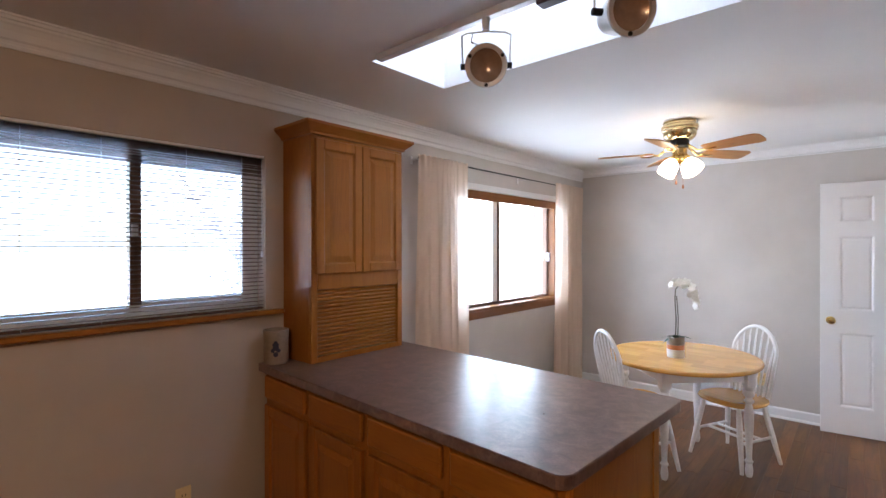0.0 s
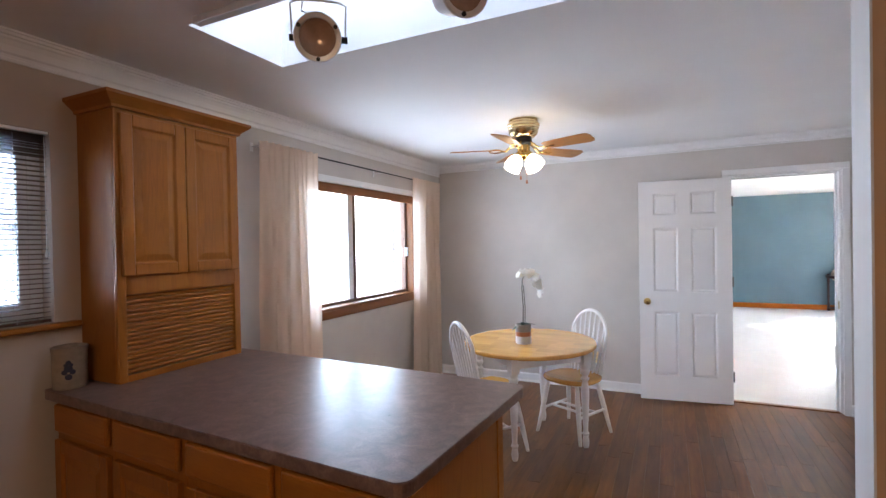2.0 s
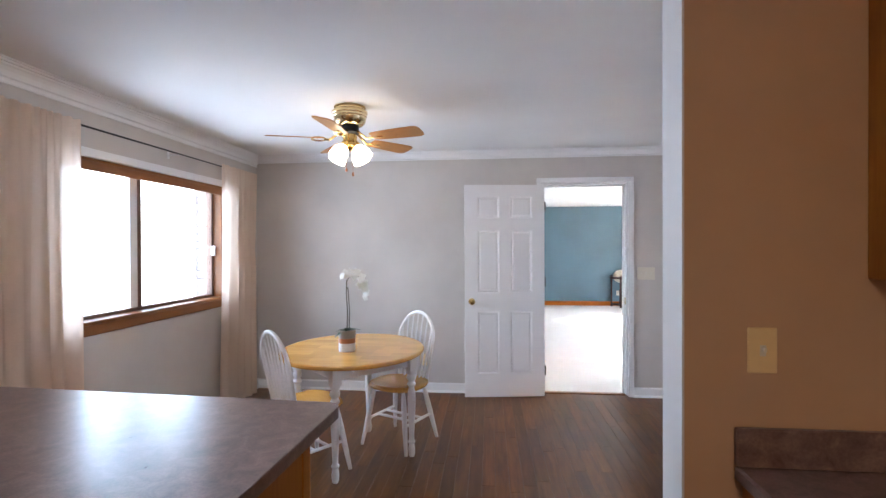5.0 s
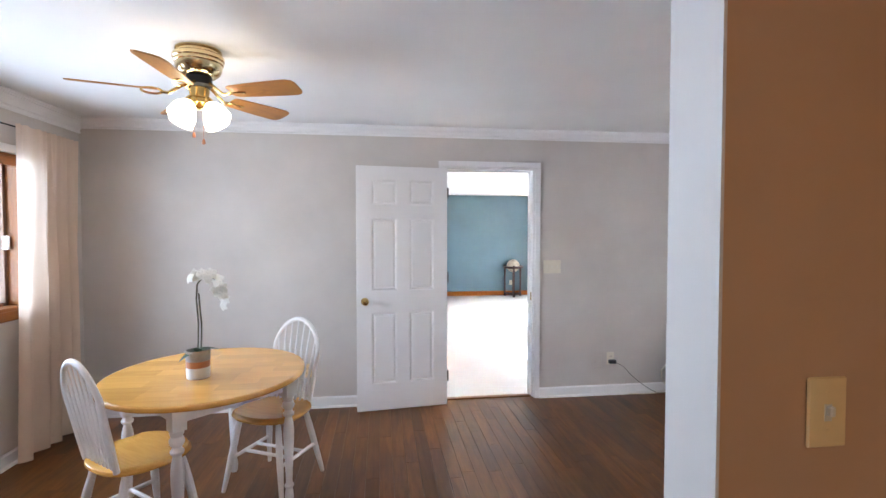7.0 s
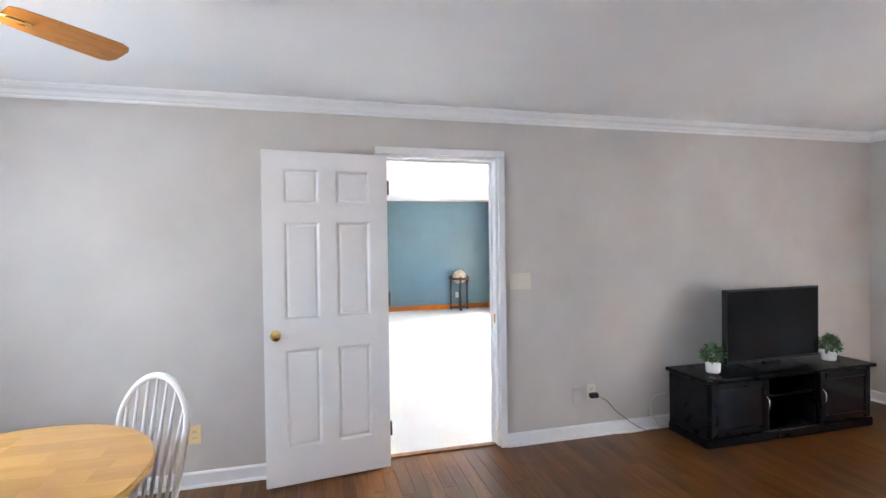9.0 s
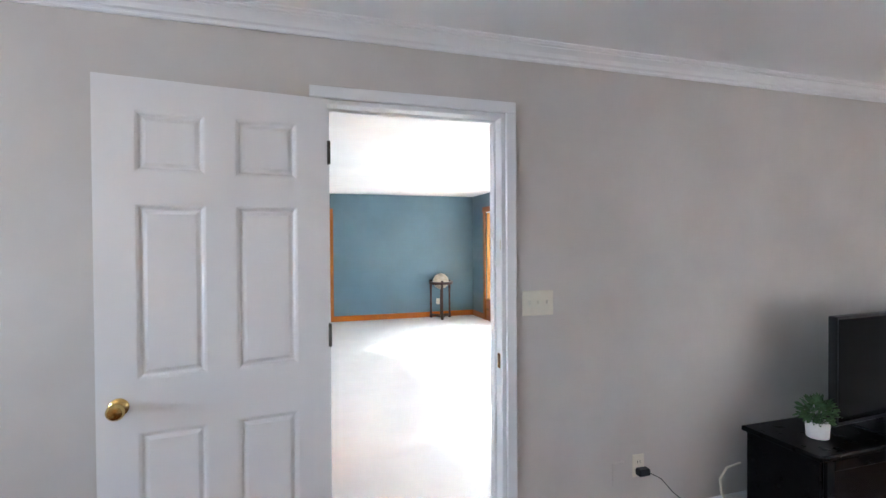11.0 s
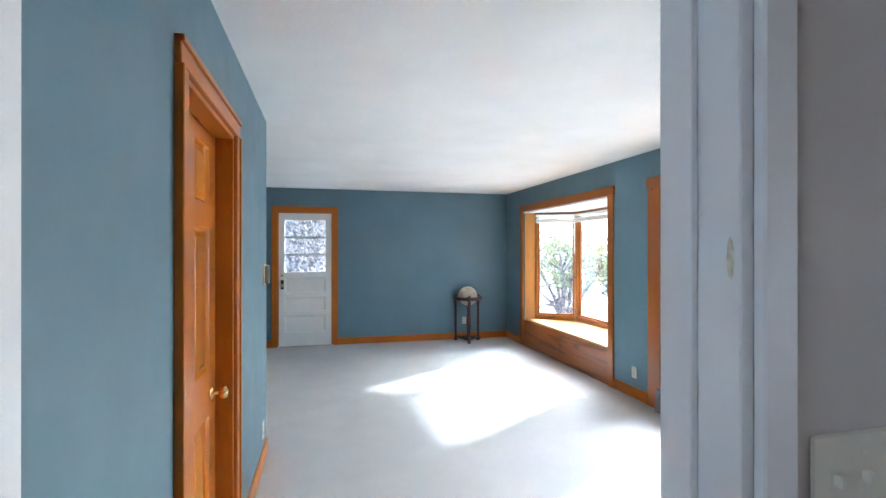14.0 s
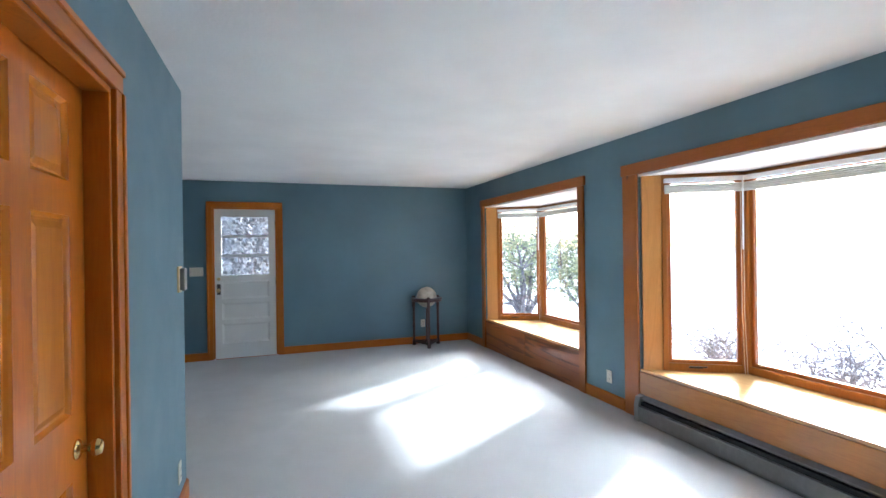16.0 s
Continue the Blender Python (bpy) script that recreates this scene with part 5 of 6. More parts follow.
def windsor():
    """Hoop-back chair; it faces +y, its origin on the floor under the seat."""
    e = thing("dining_chair", "white hoop back chair with a natural wood seat", "chair", group="chairs round the table")
    bm = bmesh.new()
    def outline(scale):
        pts = []
        for i in range(36):
            a = 2 * math.pi * i / 36
            x, y = math.cos(a), math.sin(a)
            w = 0.215 * (1 + 0.05 * y)
            pts.append((math.copysign(abs(x) ** 0.82, x) * w * scale, math.copysign(abs(y) ** 0.82, y) * 0.205 * scale))
        return pts
    rings = []
    for sc, z in ((0.86, 0.418), (0.96, 0.424), (1.0, 0.436), (0.985, 0.447), (0.93, 0.452), (0.75, 0.446), (0.4, 0.441)):
        rings.append([bm.verts.new((x, y, z + (0.006 if y > 0.1 and sc < 0.95 else 0))) for x, y in outline(sc)])
    for r, q in zip(rings, rings[1:]):
        for i in range(36):
            bm.faces.new((r[i], r[(i + 1) % 36], q[(i + 1) % 36], q[i]))
    bm.faces.new(rings[0][::-1])
    bm.faces.new(rings[-1])
    part("seat", bm, TABLEWOOD, e, "natural maple saddle seat", smooth=True)
    def back(x, z):
        return (x, -0.165 - 0.20 * (z - 0.45), z)
    hoop = []
    for i in range(25):
        a = math.pi * i / 24
        hoop.append(back(0.168 * math.cos(a) * (1.0 if math.sin(a) > 0.35 else 0.93 + 0.07 * math.sin(a) / 0.35), 0.70 + 0.235 * math.sin(a)))
    hoop = [back(0.140, 0.445), back(0.150, 0.56)] + hoop + [back(-0.150, 0.56), back(-0.140, 0.445)]
    bm = bmesh.new()
    tube(bm, hoop, 0.0135, 10)
    part("hoop", bm, WHITEPAINT, e, smooth=True)
    for i in range(7):
        x = (i - 3) * 0.041
        top = 0.70 + 0.235 * math.sqrt(max(0, 1 - (x * 1.12 / 0.168) ** 2))
        bm = bmesh.new()
        rod(bm, back(x * 0.85, 0.445), back(x * 0.95, 0.62), 0.0065, 0.009, 8)
        rod(bm, back(x * 0.95, 0.62), back(x * 1.12, top), 0.009, 0.005, 8)
        part("spindle", bm, WHITEPAINT, e, smooth=True)
    feet = {}
    for sx, sy in ((1, 1), (-1, 1), (1, -1), (-1, -1)):
        top, foot = Vector((0.13 * sx, 0.125 * sy, 0.425)), Vector((0.20 * sx, 0.20 * sy - 0.01, 0.0))
        bm = bmesh.new()
        pts, rad = [], []
        for f, r in ((0, 0.011), (0.12, 0.017), (0.35, 0.020), (0.55, 0.019), (0.75, 0.016), (1, 0.012)):
            pts.append(top.lerp(foot, f))
            rad.append(r)
        tube(bm, pts, 0.015, 10, rad)
        part("leg", bm, WHITEPAINT, e, smooth=True)
        feet[sx, sy] = lambda f, a=top, b=foot: a.lerp(b, f)
    for sx in (1, -1):
        bm = bmesh.new()
        rod(bm, feet[sx, 1](0.56), feet[sx, -1](0.56), 0.0105, seg=8)
        part("stretcher", bm, WHITEPAINT, e, smooth=True)
    for off in (0.05, -0.05):
        bm = bmesh.new()
        l, r = (feet[1, 1](0.56) + feet[1, -1](0.56)) / 2, (feet[-1, 1](0.56) + feet[-1, -1](0.56)) / 2
        rod(bm, l + Vector((0, off, 0)), r + Vector((0, off, 0)), 0.010, seg=8)
        part("stretcher", bm, WHITEPAINT, e, smooth=True)
    return e


chair = windsor()
chair.matrix_world = pose(-0.475, 3.68, 0, 0, 0, math.degrees(math.atan2(0.44, -0.9)))
chair2 = copy_thing(chair, pose(-0.985, 3.18, 0, 0, 0, -38))
tagged(chair, "white hoop back chair with wood seat facing the window")
tagged(chair2, "white hoop back chair with wood seat by the curtained window")


def leaf_blade(bm, m, length, width, droop, seg=6):
    rows = []
    for i in range(seg + 1):
        f = i / seg
        w = width * math.sin(math.pi * min(1, 0.12 + 0.88 * f) ** 0.9) * 0.5
        z = droop * f * f
        rows.append([bm.verts.new(m @ Vector(v)) for v in ((-w, length * f, z + 0.15 * w), (0, length * f, z - 0.1 * w), (w, length * f, z + 0.15 * w))])
    for r, q in zip(rows, rows[1:]):
        bm.faces.new((r[0], r[1], q[1], q[0]))
        bm.faces.new((r[1], r[2], q[2], q[1]))


def orchid():
    e = thing("orchid", "white orchid in a grey copper and white banded pot", "potted plant", (-0.765, 3.325, 0.7505))
    for nm, z0, z1, mat in (("pot_base", 0.0, 0.055, WHITEPOT), ("pot_band", 0.0551, 0.088, COPPER), ("pot", 0.0881, 0.142, GREYPOT)):
        bm = bmesh.new()
        r0, r1 = 0.055 + 0.02 * z0, 0.055 + 0.02 * z1
        prof = [(0, z0), (r0 - 0.002, z0), (r0, z0 + 0.002), (r1, z1 - 0.001), (r1 - 0.006, z1)]
        lathe(bm, prof + ([(r1 - 0.008, z1 - 0.02), (0, z1 - 0.02)] if nm == "pot" else [(0, z1)]), seg=32)
        part(nm, bm, mat, e, smooth=True)
    rnd = random.Random(4)
    bm = bmesh.new()
    for a in (10, 75, 150, 205, 270, 320):
        m = Matrix.Translation((0, 0, 0.128)) @ Matrix.Rotation(radians(a), 4, "Z") @ Matrix.Rotation(radians(rnd.uniform(25, 55)), 4, "X")
        leaf_blade(bm, m, rnd.uniform(0.07, 0.12), 0.045, -0.075)
    part("leaves", bm, LEAF, e, "dark green strap leaves", smooth=True)
    bm = bmesh.new()
    stalk = [(0, 0, 0.12), (0.004, 0, 0.27), (-0.004, 0.0, 0.40), (0.0, 0, 0.475), (0.03, 0.0, 0.515), (0.07, 0.0, 0.515), (0.11, 0.0, 0.48), (0.13, 0, 0.42)]
    tube(bm, stalk, 0.0042, 7)
    tube(bm, [(0.012, 0.008, 0.12), (0.016, 0.008, 0.27), (0.006, 0.004, 0.43)], 0.0036, 6)
    part("stem", bm, STEM, e, smooth=True)
    pts = [(-0.035, 0.0, 0.51), (-0.01, 0.012, 0.52), (0.03, -0.015, 0.53), (0.05, 0.014, 0.51), (0.07, -0.014, 0.53), (0.09, 0.016, 0.50), (0.105, -0.014, 0.495), (0.115, 0.012, 0.46), (0.10, -0.012, 0.45), (0.125, -0.012, 0.425), (0.13, 0.01, 0.395), (0.125, 0, 0.365)]
    for p in pts:
        bm = bmesh.new()
        face = Matrix.Translation(p) @ Matrix.Rotation(radians(rnd.uniform(-30, 30) - 20), 4, "Z") @ Matrix.Rotation(radians(rnd.uniform(70, 100)), 4, "X")
        s = rnd.uniform(0.85, 1.1)
        for a in (90, 162, 234, 306, 18):
            leaf_blade(bm, face @ Matrix.Rotation(radians(a), 4, "Z"), 0.036 * s, 0.034 * s, -0.006, 4)
        part("blossom", bm, PETAL, e, "white orchid blossom", smooth=True)


orchid()


def curtain(name, y0, y1, folds, label, seed, flare=0.0, zt=2.178, zb=0.03):
    """A gathered panel: close soft pleats at the rod that open into wide uneven folds."""
    rnd = random.Random(seed)
    bm = bmesh.new()
    k, rows = folds * 14, 30
    ph = [rnd.uniform(0, 6.3) for _ in range(8)]
    grid = []
    for j in range(rows + 1):
        f = j / rows
        row = []
        for i in range(k + 1):
            u = i / k
            q = u + 0.035 * math.sin(7 * u + ph[0]) + 0.02 * math.sin(15 * u + ph[1]) + 0.012 * math.sin(3 * f + 9 * u + ph[2])
            wide = math.sin(2 * math.pi * folds * q + ph[3])
            wide = 0.75 * wide + 0.25 * math.sin(2 * math.pi * folds * 0.53 * q + ph[4])
            tight = math.sin(2 * math.pi * folds * 2.1 * q + ph[5])
            g = min(1, f * 2.2)
            x = XW + 0.103 + (1 - g) * 0.006 * tight + g * (0.034 + 0.010 * f) * wide + 0.004 * g * math.sin(31 * q + 2 * f + ph[6])
            y = y0 + (y1 - y0) * (u + 0.010 * g * math.sin(4 * math.pi * folds * q + ph[7])) + flare * f * f * (1 - u)
            row.append(bm.verts.new((x, y, zt - f * (zt - zb) + (0.003 * tight if j == 0 else 0))))
        grid.append(row)
    for a, b in zip(grid, grid[1:]):
        for i in range(k):
            bm.faces.new((a[i], a[i + 1], b[i + 1], b[i]))
    ob = part(name, bm, SHEER, None, smooth=True)
    return tagged(ob, label, "curtain", "window curtains")


curtain("curtain", 2.10, 2.66, 5, "sheer cream linen curtain gathered beside the window", 3)
curtain("curtain", 4.09, 4.70, 5, "sheer cream linen curtain hanging near the corner", 8, -0.04)
e = thing("curtain_rod", "thin dark metal curtain rod on white brackets", "curtain rod")
bm = bmesh.new()
rod(bm, (XW + 0.085, 2.12, 2.158), (XW + 0.085, 3.52, 2.158), 0.006)
rod(bm, (XW + 0.085, 3.5, 2.158), (XW + 0.085, 4.69, 2.158), 0.0048)
part("bar", bm, BLACKPLASTIC, e, smooth=True)
for y in (2.13, 3.53, 4.68):
    part("bracket", boxes((XW + 0.0005, XW + 0.088, y - 0.006, y + 0.006, 2.146, 2.152), (XW + 0.0005, XW + 0.006, y - 0.012, y + 0.012, 2.12, 2.175)), WHITE, e, bevel=0.001)


def ceiling_fan():
    e = thing("ceiling_fan", "brass flush ceiling fan with oak blades and lit shades", "ceiling fan", (-0.73, 3.30, ZC))
    bm = bmesh.new()
    lathe(bm, [(0, 0), (0.106, 0), (0.106, -0.006), (0.096, -0.010), (0.096, -0.022), (0.112, -0.026), (0.118, -0.032), (0.118, -0.048), (0.113, -0.053), (0.113, -0.066), (0.108, -0.071), (0.106, -0.092), (0.098, -0.110), (0.086, -0.122), (0.078, -0.128), (0, -0.131)], seg=40)
    part("housing", bm, FANBRASS, e, "brushed antique brass motor housing", smooth=True)
    bm = bmesh.new()
    lathe(bm, [(0, -0.132), (0.06, -0.132), (0.062, -0.172), (0.05, -0.185), (0.0, -0.185)], seg=32)
    part("hub", bm, BLACKPLASTIC, e, smooth=True)
    bm = bmesh.new()
    lathe(bm, [(0, -0.1855), (0.045, -0.1855), (0.048, -0.20), (0.044, -0.235), (0.056, -0.245), (0.058, -0.265), (0.04, -0.28), (0.02, -0.292), (0, -0.294)], seg=28)
    part("switch_housing", bm, BRASS, e, "brass switch housing", smooth=True)
    for i in range(5):
        a = 53 + 72 * i
        bm = bmesh.new()
        pts = []
        for f, w in ((0.175, 0.042), (0.20, 0.052), (0.30, 0.060), (0.42, 0.066), (0.50, 0.068), (0.528, 0.058), (0.54, 0.035)):
            pts.append((f, w))
        outline = pts + [(f, -w) for f, w in pts[::-1]]
        prism(bm, outline, "z", -0.003, 0.003)
        bm.transform(Matrix.Rotation(radians(-13), 4, "X"))
        bm.transform(Matrix.Translation((0, 0, -0.212)))
        b = part("blade", bm, FANWOOD, e, "oak fan blade", bevel=0.001)
        b.rotation_euler.z = radians(a)
        bm = bmesh.new()
        tube(bm, [(0.06, 0, -0.168), (0.10, 0, -0.198), (0.135, 0, -0.224), (0.17, 0.0, -0.221)], 0.008, 8)
        ring = []
        for s in range(17):
            q = 2 * math.pi * s / 16
            ring.append((0.205 + 0.045 * math.cos(q), 0.030 * math.sin(q), -0.221 + 0.006 * math.sin(q)))
        tube(bm, ring, 0.0055, 7)
        o = part("blade_iron", bm, BRASS, e, "brass blade bracket", smooth=True)
        o.rotation_euler.z = radians(a)
    for i in range(4):
        a = radians(-115 + 90 * i)
        m = Matrix.Translation((0.045 * math.cos(a), 0.045 * math.sin(a), -0.252)) @ Matrix.Rotation(a, 4, "Z") @ Matrix.Rotation(radians(180 - 38), 4, "Y")
        bm = bmesh.new()
        lathe(bm, [(0.018, -0.005), (0.026, 0.0), (0.028, 0.03), (0.024, 0.036)], m=m, seg=20)
        part("lamp_holder", bm, BRASS, e, smooth=True)
        bm = bmesh.new()
        lathe(bm, [(0.024, 0.028), (0.036, 0.042), (0.050, 0.066), (0.057, 0.092), (0.057, 0.112), (0.060, 0.124), (0.058, 0.125), (0.053, 0.112), (0.047, 0.07), (0.02, 0.032)], m=m, seg=24)
        part("shade", bm, LAMPGLASS, e, "lit frosted glass shade", smooth=True)
    bm = bmesh.new()
    for x, y, z in ((0.03, -0.035, -0.47), (-0.012, -0.045, -0.44)):
        rod(bm, (x, y, -0.25), (x, y, z + 0.03), 0.0012, seg=5)
        lathe(bm, [(0, 0.03), (0.005, 0.026), (0.009, 0.008), (0.006, 0), (0, 0)], (x, y, z), 10)
    part("pull_chain", bm, COPPER, e, "pull chains with small wooden knobs", smooth=True)


ceiling_fan()


# ---- television corner ----
def media_stand():
    x0, x1, y0, y1, h = 2.90, 4.44, 4.46, 4.83, 0.49
    e = thing("tv_stand", "low black wooden media stand with glass doors", "tv stand")
    part("top", boxes((x0 - 0.03, x1 + 0.03, y0 - 0.03, y1 + 0.01, h - 0.028, h)), BLACKWOOD, e, bevel=0.008, seg=2)
    part("side", boxes((x0, x0 + 0.022, y0, y1, 0.07, h - 0.029)), BLACKWOOD, e, bevel=0.002)
    part("side", boxes((x1 - 0.022, x1, y0, y1, 0.07, h - 0.029)), BLACKWOOD, e, bevel=0.002)
    part("plinth", boxes((x0 - 0.012, x1 + 0.012, y0 - 0.012, y1, 0.0, 0.07)), BLACKWOOD, e, bevel=0.006)
    part("back", boxes((x0 + 0.022, x1 - 0.022, y1 - 0.012, y1, 0.07, h - 0.029)), BLACKWOOD, e)
    a, b = x0 + 0.53, x1 - 0.53
    for x in (a, b):
        part("divider", boxes((x - 0.01, x + 0.01, y0 + 0.01, y1 - 0.012, 0.07, h - 0.029)), BLACKWOOD, e)
    part("shelf", boxes((a + 0.01, b - 0.01, y0 + 0.03, y1 - 0.012, 0.30, 0.316)), BLACKWOOD, e, bevel=0.002)
    for p, q, k in ((x0 + 0.024, a - 0.002, 1), (b + 0.002, x1 - 0.024, -1)):
        w = 0.052
        z0, z1 = 0.078, h - 0.034
        bm = boxes((p, p + w, y0 - 0.018, y0, z0, z1), (q - w, q, y0 - 0.018, y0, z0, z1), (p + w, q - w, y0 - 0.018, y0, z0, z0 + w), (p + w, q - w, y0 - 0.018, y0, z1 - w, z1))
        d = part("door", bm, BLACKWOOD, e, bevel=0.003)
        part("door_glass", boxes((p + w, q - w, y0 - 0.011, y0 - 0.007, z0 + w, z1 - w)), DARKGLASS, d, "dark glass door panel")
        hx = q - 0.024 if k == 1 else p + 0.024
        bm = bmesh.new()
        tube(bm, [(hx, y0 - 0.019, 0.235), (hx, y0 - 0.04, 0.25), (hx, y0 - 0.042, 0.28), (hx, y0 - 0.04, 0.31), (hx, y0 - 0.019, 0.325)], 0.005, 8)
        part("handle", bm, CHROME, d, "chrome pull handle", smooth=True)


media_stand()
e = thing("television", "black flat screen television on its stand", "television", (3.665, 4.615, 0.4905), 3)
part("bezel", boxes((-0.478, 0.478, -0.012, 0.03, 0.045, 0.60)), BLACKPLASTIC, e, bevel=0.005)
part("screen", boxes((-0.462, 0.462, -0.0145, -0.0122, 0.068, 0.585)), SCREEN, e, "dark glossy screen")
part("neck", boxes((-0.08, 0.08, 0.0, 0.03, 0.012, 0.044)), BLACKPLASTIC, e)
part("foot", boxes((-0.25, 0.25, -0.10, 0.10, 0.0, 0.0118)), BLACKPLASTIC, e, bevel=0.004)


def succulent(at, seed, scale=1.0):
    e = thing("potted_plant", "small bushy green plant in a white pot", "potted plant", at, 0, "plants on the media stand")
    rnd = random.Random(seed)
    bm = bmesh.new()
    lathe(bm, [(0, 0), (0.043, 0), (0.048, 0.004), (0.052, 0.075), (0.053, 0.082), (0.048, 0.082), (0.047, 0.068), (0, 0.066)], seg=28)
    part("pot", bm, WHITEPOT, e, smooth=True)
    bm = bmesh.new()
    for i in range(26):
        a, r = rnd.uniform(0, 6.283), rnd.uniform(0.01, 0.05)
        rod(bm, (0.3 * r * math.cos(a), 0.3 * r * math.sin(a), 0.064), (r * math.cos(a), r * math.sin(a), rnd.uniform(0.10, 0.17)), 0.0014, seg=4)
    for i in range(330):
        a, el = rnd.uniform(0, 6.283), radians(rnd.uniform(-25, 88))
        r = rnd.uniform(0.45, 1.0) * scale
        p = (0.078 * r * math.cos(el) * math.cos(a), 0.078 * r * math.cos(el) * math.sin(a), 0.112 + 0.085 * r * math.sin(el))
        m = Matrix.Translation(p) @ Matrix.Rotation(a - math.pi / 2, 4, "Z") @ Matrix.Rotation(el + rnd.uniform(-0.5, 0.5), 4, "X") @ Matrix.Rotation(rnd.uniform(-1, 1), 4, "Y")
        leaf_blade(bm, m, rnd.uniform(0.022, 0.036), rnd.uniform(0.012, 0.019), -0.004, 3)
    part("foliage", bm, LEAF2, e, "dense green leaves", smooth=True)


succulent((3.09, 4.60, 0.4905), 5)
succulent((4.235, 4.62, 0.4905), 9, 0.95)
e = thing("power_adapter", "black power adapter with its cord on the baseboard", "adapter")
part("plug", boxes((2.235, 2.30, YN - 0.05, YN - 0.0102, 0.295, 0.33)), BLACKPLASTIC, e, bevel=0.005)
bm = bmesh.new()
tube(bm, [(2.30, YN - 0.03, 0.305), (2.38, YN - 0.03, 0.26), (2.45, YN - 0.035, 0.18), (2.55, YN - 0.04, 0.10), (2.62, YN - 0.05, 0.05), (2.7, YN - 0.055, 0.012), (2.95, YN - 0.06, 0.008)], 0.0025, 6)
part("cord", bm, BLACKPLASTIC, e, smooth=True)
e = thing("cable", "white looped cable beside the media stand", "cable")
bm = bmesh.new()
tube(bm, [(2.84, YN - 0.05, 0.006), (2.80, YN - 0.06, 0.06), (2.74, YN - 0.06, 0.14), (2.73, YN - 0.06, 0.22), (2.78, YN - 0.055, 0.27), (2.88, YN - 0.05, 0.28)], 0.006, 8)
tube(bm, [(2.42, YN - 0.04, 0.010), (2.55, YN - 0.06, 0.012), (2.70, YN - 0.05, 0.010), (2.84, YN - 0.05, 0.008)], 0.0045, 8)
part("lead", bm, PLASTICW, e, smooth=True)


# ---- living room things ----
def heater():
    e = thing("baseboard_heater", "long grey metal baseboard heater under the window seat", "heater")
    y0, y1 = 5.92, 8.16
    xf = XB - 0.014
    bm = bmesh.new()
    prism(bm, [(xf - 0.006, 0.012), (xf - 0.062, 0.012), (xf - 0.062, 0.022), (xf - 0.066, 0.03), (xf - 0.066, 0.128), (xf - 0.060, 0.134), (xf - 0.006, 0.134)], "y", y0, y1)
    part("body", bm, STEEL, e, bevel=0.001)
    bm = bmesh.new()
    prism(bm, [(xf - 0.002, 0.135), (xf - 0.002, 0.215), (xf - 0.045, 0.198), (xf - 0.05, 0.192), (xf - 0.045, 0.190), (xf - 0.006, 0.203), (xf - 0.006, 0.135)], "y", y0, y1)
    part("hood", bm, STEEL, e)
    part("fin_slot", boxes((xf - 0.040, xf - 0.007, y0 + 0.02, y1 - 0.02, 0.1345, 0.165)), DARKGAP, e, "dark fin slot")
    for a, b in ((y0 - 0.002, y0 + 0.05), (y1 - 0.05, y1 + 0.002)):
        bm = bmesh.new()
        prism(bm, [(xf - 0.001, 0.0), (xf - 0.069, 0.0), (xf - 0.069, 0.137), (xf - 0.05, 0.206), (xf - 0.001, 0.219)], "y", a, b)
        part("end_cap", bm, STEEL, e, bevel=0.003)


heater()


def globe():
    e = thing("floor_globe", "antique style globe in a dark three legged stand", "globe", (3.27, 11.76, 0.006))
    bm = bmesh.new()
    bmesh.ops.create_uvsphere(bm, u_segments=32, v_segments=20, radius=0.152, matrix=Matrix.Translation((0, 0, 0.722)))
    part("sphere", bm, GLOBEPAPER, e, "aged cream map globe", smooth=True)
    bm = bmesh.new()
    lathe(bm, [(0.157, 0.665), (0.222, 0.665), (0.230, 0.675), (0.227, 0.70), (0.236, 0.705), (0.236, 0.715), (0.157, 0.715), (0.157, 0.665)], seg=40)
    part("horizon_ring", bm, GLOBEWOOD, e, smooth=True)
    for i in range(3):
        a = radians(-100 + 120 * i)
        c, s = math.cos(a), math.sin(a)
        bm = bmesh.new()
        lathe(bm, [(0, 0.0), (0.028, 0), (0.032, 0.014), (0.024, 0.03), (0.028, 0.05), (0.020, 0.07), (0.019, 0.25), (0.025, 0.28), (0.019, 0.31), (0.020, 0.56), (0.026, 0.60), (0.021, 0.63), (0.024, 0.70), (0.028, 0.718), (0.016, 0.74), (0, 0.742)], (0.212 * c, 0.212 * s, 0), 14)
        part("leg", bm, GLOBEWOOD, e, smooth=True)
        bm = bmesh.new()
        q = a + radians(120)
        rod(bm, (0.205 * c, 0.205 * s, 0.055), (0.205 * math.cos(q), 0.205 * math.sin(q), 0.055), 0.016, 0.016, 8)
        rod(bm, (0, 0, 0.055), (0.212 * c, 0.212 * s, 0.055), 0.024, 0.024, 8)
        part("stretcher", bm, GLOBEWOOD, e, smooth=True)
    bm = bmesh.new()
    lathe(bm, [(0, 0.035), (0.05, 0.035), (0.055, 0.05), (0.045, 0.07), (0.020, 0.085), (0.016, 0.30), (0.022, 0.36), (0.014, 0.42), (0.014, 0.555), (0, 0.558)], seg=16)
    part("pillar", bm, GLOBEWOOD, e, smooth=True)


globe()

